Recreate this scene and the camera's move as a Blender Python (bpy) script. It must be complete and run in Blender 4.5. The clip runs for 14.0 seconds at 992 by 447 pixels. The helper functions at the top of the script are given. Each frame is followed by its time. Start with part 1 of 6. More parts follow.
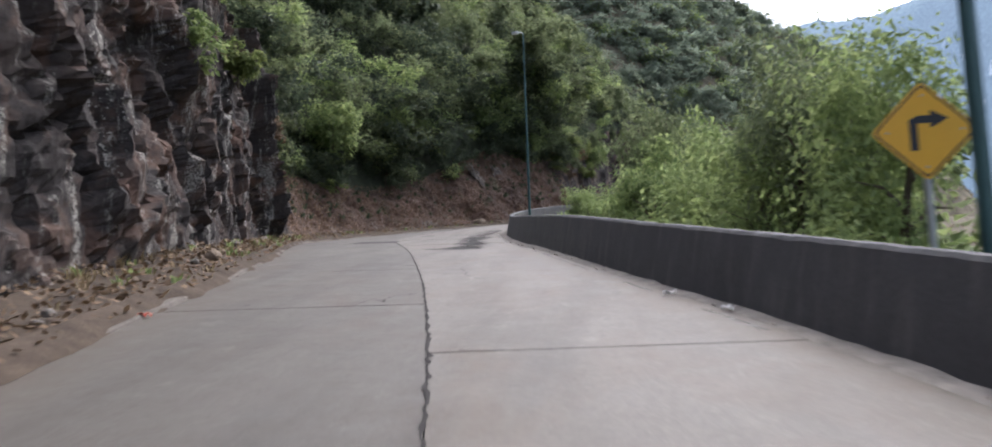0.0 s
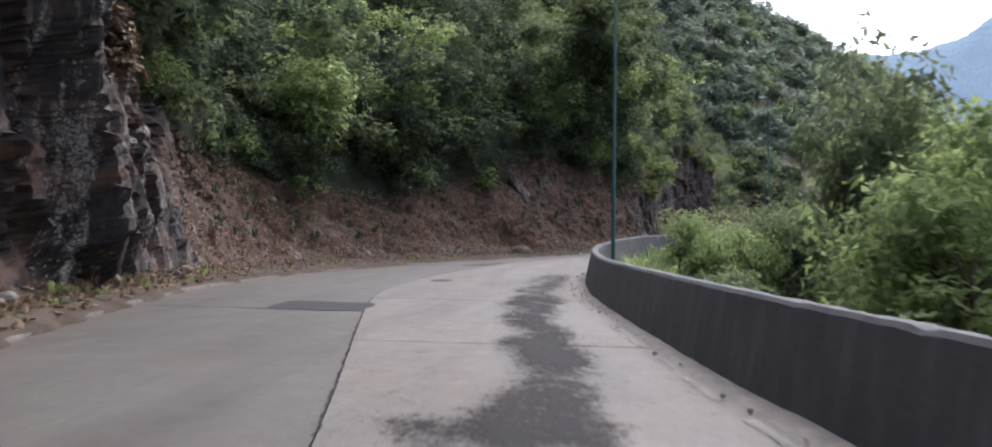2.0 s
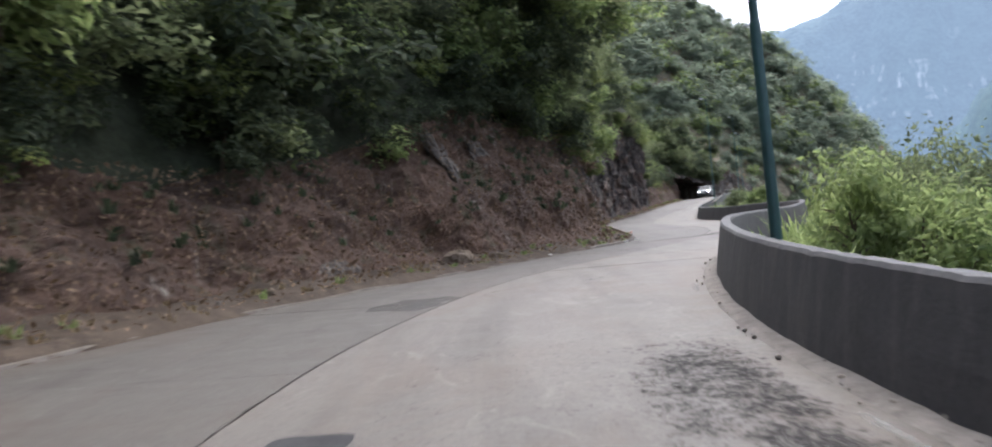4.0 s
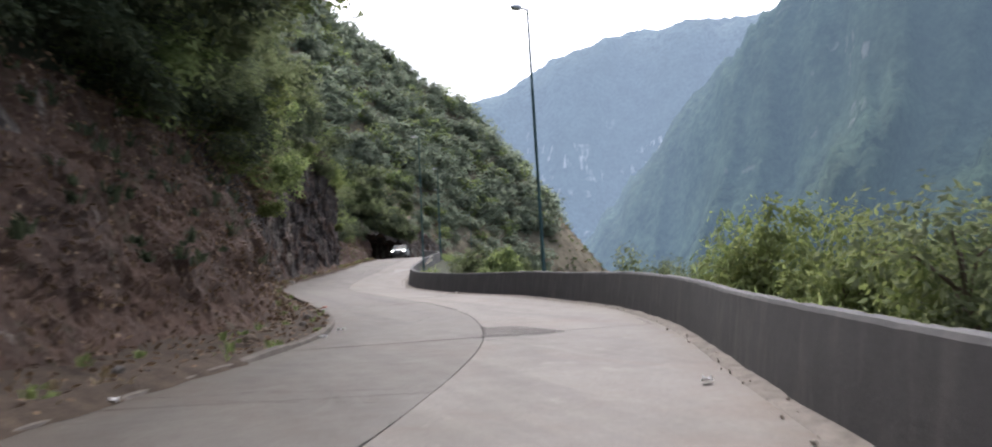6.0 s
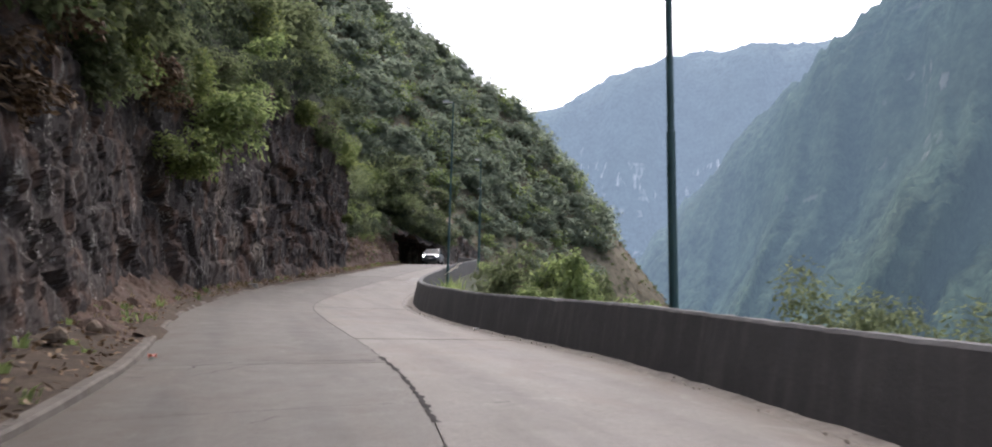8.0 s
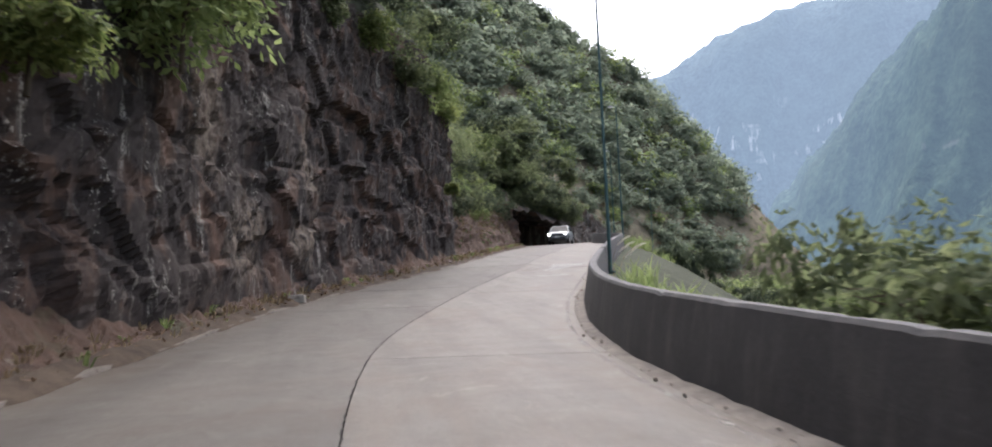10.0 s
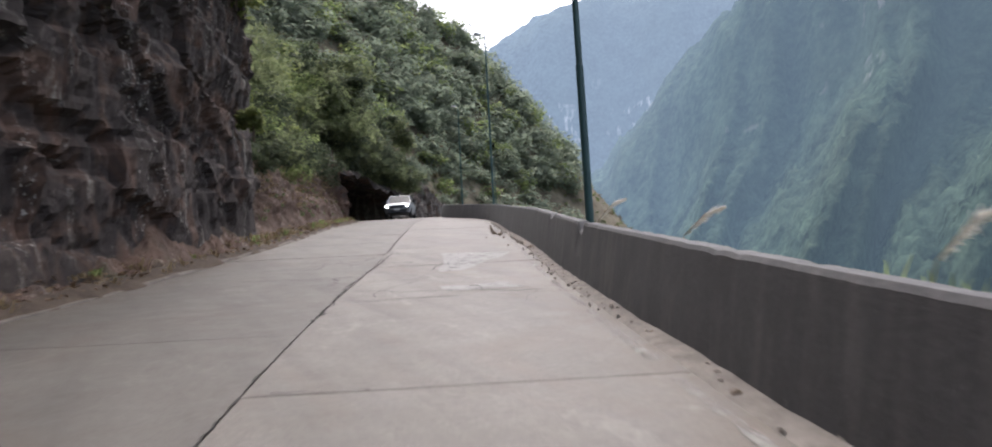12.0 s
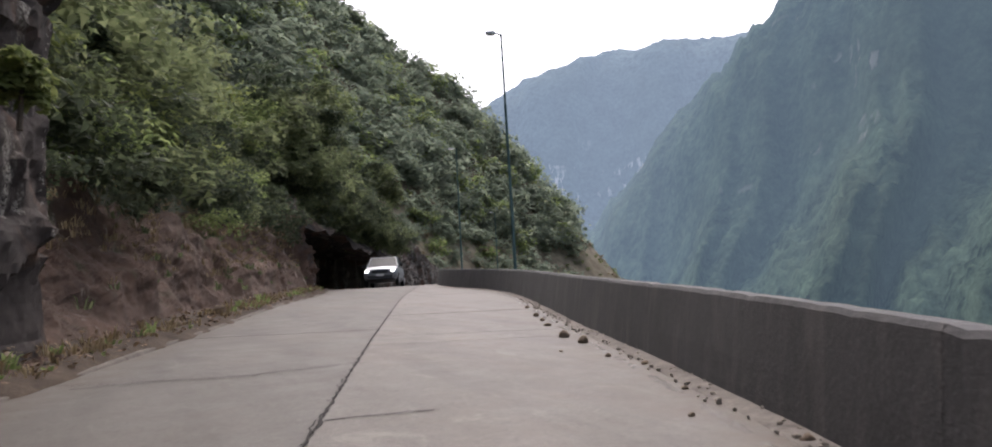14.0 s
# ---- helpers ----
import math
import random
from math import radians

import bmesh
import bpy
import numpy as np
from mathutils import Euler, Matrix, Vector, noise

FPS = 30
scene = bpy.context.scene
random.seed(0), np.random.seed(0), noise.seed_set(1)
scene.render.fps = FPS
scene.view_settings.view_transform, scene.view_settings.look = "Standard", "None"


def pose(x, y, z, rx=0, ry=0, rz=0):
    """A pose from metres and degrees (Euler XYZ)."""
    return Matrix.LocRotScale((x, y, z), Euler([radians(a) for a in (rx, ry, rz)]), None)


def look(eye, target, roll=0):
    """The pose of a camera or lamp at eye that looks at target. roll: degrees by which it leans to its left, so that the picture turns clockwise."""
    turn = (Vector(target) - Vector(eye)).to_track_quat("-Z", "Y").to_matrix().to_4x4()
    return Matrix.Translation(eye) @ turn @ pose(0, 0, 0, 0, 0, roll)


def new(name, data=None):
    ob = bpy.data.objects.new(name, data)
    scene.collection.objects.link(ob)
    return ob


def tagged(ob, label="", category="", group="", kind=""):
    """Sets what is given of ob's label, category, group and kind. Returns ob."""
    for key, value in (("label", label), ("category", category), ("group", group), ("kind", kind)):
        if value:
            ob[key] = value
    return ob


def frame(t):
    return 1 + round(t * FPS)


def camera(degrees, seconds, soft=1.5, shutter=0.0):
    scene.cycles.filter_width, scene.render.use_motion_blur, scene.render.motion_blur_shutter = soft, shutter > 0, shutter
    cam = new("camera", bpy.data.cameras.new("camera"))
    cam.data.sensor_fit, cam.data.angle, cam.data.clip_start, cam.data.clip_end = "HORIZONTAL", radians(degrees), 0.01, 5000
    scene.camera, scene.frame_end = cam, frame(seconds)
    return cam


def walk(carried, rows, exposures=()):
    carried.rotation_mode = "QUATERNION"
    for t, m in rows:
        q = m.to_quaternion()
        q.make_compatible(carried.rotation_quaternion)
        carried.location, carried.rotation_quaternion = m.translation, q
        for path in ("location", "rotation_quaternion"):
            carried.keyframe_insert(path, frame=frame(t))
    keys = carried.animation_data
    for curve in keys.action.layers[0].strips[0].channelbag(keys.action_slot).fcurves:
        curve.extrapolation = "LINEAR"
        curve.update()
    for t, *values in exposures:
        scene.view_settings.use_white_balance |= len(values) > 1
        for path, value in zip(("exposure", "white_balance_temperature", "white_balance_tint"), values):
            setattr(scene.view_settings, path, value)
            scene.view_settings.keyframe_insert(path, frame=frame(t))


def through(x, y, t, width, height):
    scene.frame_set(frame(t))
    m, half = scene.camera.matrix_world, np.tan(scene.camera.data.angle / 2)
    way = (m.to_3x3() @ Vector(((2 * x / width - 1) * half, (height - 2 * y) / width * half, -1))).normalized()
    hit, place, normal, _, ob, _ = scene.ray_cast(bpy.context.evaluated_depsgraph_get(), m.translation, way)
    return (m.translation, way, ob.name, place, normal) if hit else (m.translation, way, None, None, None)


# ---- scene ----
cam = camera(59.5, 14.0, soft=1.8, shutter=0.3)
PATH = [
    (0, (7.389, 23.951, 8.082), (7.198, 25.928, 8.318), -1.9),
    (0.5, (6.791, 28.147, 8.729), (6.545, 30.117, 8.976), -1.4),
    (1, (6.21, 31.977, 9.35), (5.957, 33.945, 9.605), 0.1),
    (1.5, (5.546, 35.793, 9.926), (5.318, 37.763, 10.19), 0.8),
    (2, (4.897, 39.577, 10.533), (4.644, 41.542, 10.807), 1.6),
    (2.2, (4.642, 41.061, 10.766), (4.357, 43.016, 11.081), 1.7),
    (4.3, (2.019, 57.666, 12.884), (2.181, 59.645, 13.123), -6.3),
    (4.5, (2.063, 59.258, 13.113), (2.415, 61.215, 13.33), -7.8),
    (5, (2.295, 63.2, 13.703), (2.757, 65.127, 13.972), -6.6),
    (5.5, (2.984, 67.311, 14.318), (3.543, 69.209, 14.609), -3.0),
    (6, (4.119, 71.316, 14.946), (4.831, 73.152, 15.297), -3.1),
    (6.5, (5.717, 75.323, 15.484), (6.534, 77.113, 15.844), -2.3),
    (7, (7.138, 79.049, 16.017), (8.004, 80.815, 16.377), -2.9),
    (7.5, (8.31, 82.358, 16.524), (9.022, 84.188, 16.901), 0.1),
    (8, (9.438, 85.844, 17.013), (10.044, 87.711, 17.395), 1.3),
    (8.5, (10.398, 89.534, 17.505), (10.91, 91.435, 17.852), 1.4),
    (8.7, (10.707, 91.004, 17.703), (11.17, 92.919, 18.047), 1.9),
    (10.8, (12.478, 107.143, 20.017), (12.84, 109.081, 20.352), -3.8),
    (11, (12.678, 108.655, 20.215), (13.122, 110.578, 20.541), -4.5),
    (11.5, (13.324, 112.428, 20.738), (13.889, 114.319, 21.06), -4.5),
    (12, (14.272, 116.181, 21.34), (15.034, 118.011, 21.607), -3.1),
    (12.5, (15.302, 119.584, 21.96), (16.084, 121.393, 22.299), -2.5),
    (13, (16.425, 123.131, 22.575), (17.22, 124.93, 22.937), -2.4),
    (13.5, (17.528, 126.583, 23.206), (18.313, 128.382, 23.593), -2.3),
    (14, (18.12, 128.32, 23.526), (18.902, 130.116, 23.931), -3.3),
]
walk(cam, [(t, look(e, g, r)) for t, e, g, r in PATH], exposures=[(0.0, 1.35, 5900, 13), (2.2, 1.37, 5800, 14), (4.5, 1.38, 5950, 11), (7.0, 1.0, 6250, 15), (8.5, 1.13, 6250, 15), (11.0, 1.34, 6150, 13), (12.5, 1.03, 6300, 15), (14.0, 0.84, 6400, 16)])

# ---- world, sun, exposure ----
SUN_AZ, SUN_EL = radians(28), radians(60)          # clockwise from +y, above the horizon
world = bpy.data.worlds.new("sky")
scene.world = world
world.use_nodes = True
wn, wl = world.node_tree.nodes, world.node_tree.links
sky = wn.new("ShaderNodeTexSky")
sky.sky_type, sky.sun_disc = "NISHITA", False
sky.sun_elevation, sky.sun_rotation = SUN_EL, SUN_AZ
sky.air_density, sky.dust_density, sky.ozone_density = 1.0, 6.0, 1.0
grey = wn.new("ShaderNodeRGBToBW")
veil = wn.new("ShaderNodeMix")
veil.data_type = "RGBA"
veil.inputs["Factor"].default_value = 0.45        # a thin, even overcast
wl.new(sky.outputs[0], grey.inputs[0])
wl.new(sky.outputs[0], veil.inputs["A"])
wl.new(grey.outputs[0], veil.inputs["B"])
wl.new(veil.outputs["Result"], wn["Background"].inputs["Color"])
wn["Background"].inputs["Strength"].default_value = 0.175
sun_data = bpy.data.lights.new("sun", "SUN")
sun_data.energy, sun_data.angle, sun_data.color = 0.6, radians(25), (1.0, 0.97, 0.93)
sun = new("sun", sun_data)
sun_dir = Vector((math.sin(SUN_AZ) * math.cos(SUN_EL), math.cos(SUN_AZ) * math.cos(SUN_EL), math.sin(SUN_EL)))
sun.matrix_world = look(sun_dir * 300, (0, 0, 0))


# ---- materials ----
def material(name):
    m = bpy.data.materials.new(name)
    m.use_nodes = True
    return m, m.node_tree.nodes, m.node_tree.links, m.node_tree.nodes["Principled BSDF"]


def position(n, l, scale=(1, 1, 1)):
    g, v = n.new("ShaderNodeNewGeometry"), n.new("ShaderNodeVectorMath")
    v.operation = "MULTIPLY"
    v.inputs[1].default_value = scale
    l.new(g.outputs["Position"], v.inputs[0])
    return v.outputs[0]


def noise_tex(n, l, where, scale, detail=6.0, rough=0.6, distort=0.0):
    t = n.new("ShaderNodeTexNoise")
    t.inputs["Scale"].default_value, t.inputs["Detail"].default_value = scale, detail
    t.inputs["Roughness"].default_value, t.inputs["Distortion"].default_value = rough, distort
    l.new(where, t.inputs["Vector"])
    return t.outputs["Fac"]


def ramp(n, l, fac, *stops):
    r = n.new("ShaderNodeValToRGB")
    while len(r.color_ramp.elements) < len(stops):
        r.color_ramp.elements.new(0.5)
    for e, (at, c) in zip(r.color_ramp.elements, stops):
        e.position, e.color = at, (*c, 1) if len(c) == 3 else c
    l.new(fac, r.inputs[0])
    return r.outputs[0]


def grey_ramp(n, l, fac, lo, hi):
    return ramp(n, l, fac, (lo, (0, 0, 0)), (hi, (1, 1, 1)))


def blend(n, l, fac, a, b, mode="MIX"):
    x = n.new("ShaderNodeMix")
    x.data_type, x.blend_type = "RGBA", mode
    for key, v in (("Factor", fac), ("A", a), ("B", b)):
        if isinstance(v, (int, float)):
            x.inputs[key].default_value = v
        elif isinstance(v, tuple):
            x.inputs[key].default_value = (*v, 1)
        else:
            l.new(v, x.inputs[key])
    return x.outputs["Result"]


def bump(n, l, bsdf, height, strength, distance):
    b = n.new("ShaderNodeBump")
    b.inputs["Strength"].default_value, b.inputs["Distance"].default_value = strength, distance
    l.new(height, b.inputs["Height"])
    l.new(b.outputs[0], bsdf.inputs["Normal"])


def rand_value(n, l, lo, hi):
    o, r = n.new("ShaderNodeObjectInfo"), n.new("ShaderNodeMapRange")
    r.inputs["To Min"].default_value, r.inputs["To Max"].default_value = lo, hi
    l.new(o.outputs["Random"], r.inputs["Value"])
    return r.outputs[0]


def concrete_road(name, tone):
    m, n, l, p = material(name)
    w = position(n, l)
    big = noise_tex(n, l, w, 0.35, 5, 0.6, 0.6)
    mid = noise_tex(n, l, w, 2.2, 6, 0.65)
    fine = noise_tex(n, l, w, 60, 4, 0.7)
    c = ramp(n, l, big, (0.3, (0.118, 0.098, 0.081)), (0.52, (0.18, 0.154, 0.13)), (0.75, (0.236, 0.203, 0.171)))
    c = blend(n, l, 0.45, c, ramp(n, l, mid, (0.3, (0.122, 0.105, 0.089)), (0.7, (0.25, 0.222, 0.19))))
    c = blend(n, l, 0.4, c, ramp(n, l, fine, (0.35, (0.075, 0.066, 0.056)), (0.65, (0.345, 0.312, 0.267))))
    grit = noise_tex(n, l, w, 17, 7, 0.8)
    c = blend(n, l, 0.35, c, ramp(n, l, grit, (0.36, (0.085, 0.073, 0.062)), (0.64, (0.29, 0.257, 0.22))))
    streak = noise_tex(n, l, position(n, l, (1.6, 0.12, 0.3)), 1.0, 4, 0.6)
    c = blend(n, l, grey_ramp(n, l, streak, 0.46, 0.7), c, blend(n, l, 0.5, c, (0.085, 0.072, 0.06)))
    # wheel paths, darkened by tyres; dust that gathers towards the road's edge
    across, rim = n.new("ShaderNodeAttribute"), n.new("ShaderNodeAttribute")
    across.attribute_name, rim.attribute_name = "across", "rim"
    path_, size = n.new("ShaderNodeMath"), n.new("ShaderNodeMath")
    size.operation, path_.operation = "ABSOLUTE", "MULTIPLY"
    l.new(across.outputs["Fac"], size.inputs[0])
    l.new(ramp(n, l, size.outputs[0], (0.3, (0, 0, 0)), (0.62, (1, 1, 1)), (0.9, (1, 1, 1)), (1.0, (0.55, 0.55, 0.55))), path_.inputs[0])
    l.new(ramp(n, l, streak, (0.3, (0.15, 0.15, 0.15)), (0.7, (0.5, 0.5, 0.5))), path_.inputs[1])
    c = blend(n, l, path_.outputs[0], c, blend(n, l, 0.5, c, (0.09, 0.079, 0.068)))
    dust = n.new("ShaderNodeMath")
    dust.operation = "MULTIPLY"
    l.new(ramp(n, l, rim.outputs["Fac"], (0.0, (1, 1, 1)), (0.75, (0, 0, 0))), dust.inputs[0])
    l.new(ramp(n, l, mid, (0.35, (0.15, 0.15, 0.15)), (0.65, (0.8, 0.8, 0.8))), dust.inputs[1])
    c = blend(n, l, dust.outputs[0], c, (0.2, 0.155, 0.115))
    # rain-washed blotches of earth, and pale scuffs
    earth = noise_tex(n, l, position(n, l, (0.8, 0.35, 0.5)), 0.8, 6, 0.7, 0.8)
    c = blend(n, l, grey_ramp(n, l, earth, 0.5, 0.72), c, blend(n, l, 0.6, c, (0.175, 0.127, 0.093)))
    scuff = noise_tex(n, l, position(n, l, (1.1, 0.5, 0.5)), 1.7, 7, 0.75, 1.2)
    c = blend(n, l, grey_ramp(n, l, scuff, 0.58, 0.7), c, blend(n, l, 0.45, c, (0.34, 0.31, 0.27)))
    spots = noise_tex(n, l, w, 9, 6, 0.75, 0.5)
    c = blend(n, l, grey_ramp(n, l, spots, 0.6, 0.7), c, blend(n, l, 0.5, c, (0.07, 0.06, 0.052)))
    v = n.new("ShaderNodeHueSaturation")
    l.new(c, v.inputs["Color"])
    l.new(rand_value(n, l, 0.93 * tone, 1.07 * tone), v.inputs["Value"])
    l.new(v.outputs[0], p.inputs["Base Color"])
    # polished by tyres: a low sheen towards the sky
    l.new(ramp(n, l, mid, (0.3, (0.62, 0.62, 0.62)), (0.7, (0.76, 0.76, 0.76))), p.inputs["Roughness"])
    p.inputs["Specular IOR Level"].default_value = 0.26
    bump(n, l, p, fine, 0.5, 0.004)
    return m


def plain(name, colour, rough=0.8, metal=0.0, spread=0.25, scale=6.0, depth=0.01, fine=40.0):
    """One surface of a given colour, mottled at two scales."""
    m, n, l, p = material(name)
    w = position(n, l)
    a, b = noise_tex(n, l, w, scale), noise_tex(n, l, w, fine, 4)
    dark, light = tuple(v * (1 - spread) for v in colour), tuple(min(1, v * (1 + spread)) for v in colour)
    c = ramp(n, l, a, (0.3, dark), (0.7, light))
    c = blend(n, l, 0.35, c, ramp(n, l, b, (0.3, dark), (0.7, light)))
    l.new(c, p.inputs["Base Color"])
    p.inputs["Roughness"].default_value, p.inputs["Metallic"].default_value = rough, metal
    p.inputs["Specular IOR Level"].default_value = 0.1 if rough > 0.85 else 0.5
    if depth:
        bump(n, l, p, b, 0.5, depth)
    return m


def barrier_concrete():
    m, n, l, p = material("dark parapet concrete")
    w, streak = position(n, l), position(n, l, (3.0, 3.0, 0.35))
    a, b, s = noise_tex(n, l, w, 1.3, 6, 0.65), noise_tex(n, l, w, 25, 5, 0.7), noise_tex(n, l, streak, 1.6, 5, 0.6)
    c = ramp(n, l, a, (0.3, (0.034, 0.033, 0.036)), (0.7, (0.058, 0.056, 0.06)))
    c = blend(n, l, grey_ramp(n, l, s, 0.5, 0.8), c, (0.11, 0.102, 0.098))
    c = blend(n, l, 0.3, c, ramp(n, l, b, (0.3, (0.024, 0.024, 0.024)), (0.7, (0.1, 0.096, 0.092))))
    l.new(c, p.inputs["Base Color"])
    p.inputs["Roughness"].default_value = 0.85
    bump(n, l, p, b, 0.6, 0.01)
    return m


def cliff_rock(name, low, mid, high, lichen, crusts=(), grain=0.5, rusty=0.48):
    m, n, l, p = material(name)
    w, tall = position(n, l), position(n, l, (2.2, 2.2, 0.3))
    a, b = noise_tex(n, l, w, 0.5, 6, 0.6), noise_tex(n, l, w, 5, 8, 0.7)
    s, q = noise_tex(n, l, tall, 0.9, 7, 0.7, 0.4), noise_tex(n, l, w, 22, 6, 0.75)
    c = ramp(n, l, a, (0.32, low), (0.5, mid), (0.68, high))
    c = blend(n, l, grain, c, ramp(n, l, b, (0.32, (0.012, 0.011, 0.011)), (0.68, (0.085, 0.073, 0.066))))
    rust = noise_tex(n, l, w, 0.8, 4, 0.6, 1.0)
    c = blend(n, l, grey_ramp(n, l, rust, rusty, rusty + 0.18), c, (0.11, 0.068, 0.05))
    pale = n.new("ShaderNodeMath")
    pale.operation = "MULTIPLY"
    l.new(grey_ramp(n, l, s, lichen, lichen + 0.08), pale.inputs[0])
    l.new(grey_ramp(n, l, q, 0.44, 0.56), pale.inputs[1])
    c = blend(n, l, pale.outputs[0], c, (0.34, 0.32, 0.28))
    # pale mineral crusts where water runs off: centre and reach
    for centre, reach in crusts:
        sub_, div_, len_ = (n.new("ShaderNodeVectorMath") for _ in range(3))
        sub_.operation, div_.operation, len_.operation = "SUBTRACT", "DIVIDE", "LENGTH"
        sub_.inputs[1].default_value, div_.inputs[1].default_value = centre, reach
        l.new(w, sub_.inputs[0])
        l.new(sub_.outputs[0], div_.inputs[0])
        l.new(div_.outputs[0], len_.inputs[0])
        spot = n.new("ShaderNodeMath")
        spot.operation = "MULTIPLY"
        l.new(ramp(n, l, len_.outputs["Value"], (0.5, (1, 1, 1)), (1.0, (0, 0, 0))), spot.inputs[0])
        l.new(grey_ramp(n, l, b, 0.4, 0.55), spot.inputs[1])
        c = blend(n, l, spot.outputs[0], c, (0.16, 0.128, 0.1))
    # white lichen in dots, along the lines where water runs down
    dots, line = noise_tex(n, l, w, 13, 3, 0.55), noise_tex(n, l, position(n, l, (1.3, 1.3, 0.1)), 1.0, 4, 0.55)
    crust = n.new("ShaderNodeMath")
    crust.operation = "MULTIPLY"
    l.new(grey_ramp(n, l, dots, 0.6, 0.65), crust.inputs[0])
    l.new(grey_ramp(n, l, line, 0.56, 0.63), crust.inputs[1])
    c = blend(n, l, crust.outputs[0], c, (0.36, 0.34, 0.3))
    l.new(c, p.inputs["Base Color"])
    p.inputs["Roughness"].default_value = 0.9
    p.inputs["Specular IOR Level"].default_value = 0.18
    bump(n, l, p, blend(n, l, 0.5, b, q), 0.8, 0.07)
    return m


def bank_soil():
    m, n, l, p = material("red-brown earth")
    w = position(n, l)
    a, b, q = noise_tex(n, l, w, 0.6, 5, 0.6), noise_tex(n, l, w, 4, 8, 0.75), noise_tex(n, l, w, 28, 6, 0.75)
    c = ramp(n, l, a, (0.3, (0.04, 0.021, 0.014)), (0.7, (0.122, 0.062, 0.035)))
    c = blend(n, l, 0.5, c, ramp(n, l, b, (0.3, (0.018, 0.011, 0.008)), (0.7, (0.112, 0.066, 0.041))))
    c = blend(n, l, grey_ramp(n, l, q, 0.6, 0.72), c, (0.125, 0.1, 0.08))
    run = noise_tex(n, l, position(n, l, (1.5, 1.5, 0.22)), 1.0, 7, 0.7, 0.3)
    pale = n.new("ShaderNodeMath")
    pale.operation = "MULTIPLY"
    l.new(grey_ramp(n, l, run, 0.6, 0.68), pale.inputs[0])
    l.new(grey_ramp(n, l, b, 0.42, 0.56), pale.inputs[1])
    c = blend(n, l, pale.outputs[0], c, (0.3, 0.265, 0.22))
    green = noise_tex(n, l, w, 0.9, 5, 0.7)
    c = blend(n, l, grey_ramp(n, l, green, 0.57, 0.75), c, (0.05, 0.058, 0.024))
    l.new(c, p.inputs["Base Color"])
    p.inputs["Roughness"].default_value = 0.95
    bump(n, l, p, b, 0.9, 0.1)
    return m


def leaves(name, dark, mid, light, through=0.3):
    """Leaf blades: each island of the mesh takes its own tone, and some light passes through."""
    m, n, l, p = material(name)
    g = n.new("ShaderNodeNewGeometry")
    w = position(n, l)
    big = noise_tex(n, l, w, 0.22, 3, 0.6)
    c = ramp(n, l, g.outputs["Random Per Island"], (0.0, dark), (0.55, mid), (1.0, light))
    c = blend(n, l, grey_ramp(n, l, big, 0.35, 0.7), c, blend(n, l, 0.5, c, light))
    l.new(c, p.inputs["Base Color"])
    p.inputs["Roughness"].default_value = 0.7
    p.inputs["Specular IOR Level"].default_value = 0.16
    t, x = n.new("ShaderNodeBsdfTranslucent"), n.new("ShaderNodeMixShader")
    l.new(c, t.inputs["Color"])
    x.inputs[0].default_value = through
    l.new(p.outputs[0], x.inputs[1])
    l.new(t.outputs[0], x.inputs[2])
    l.new(x.outputs[0], n["Material Output"].inputs["Surface"])
    return m


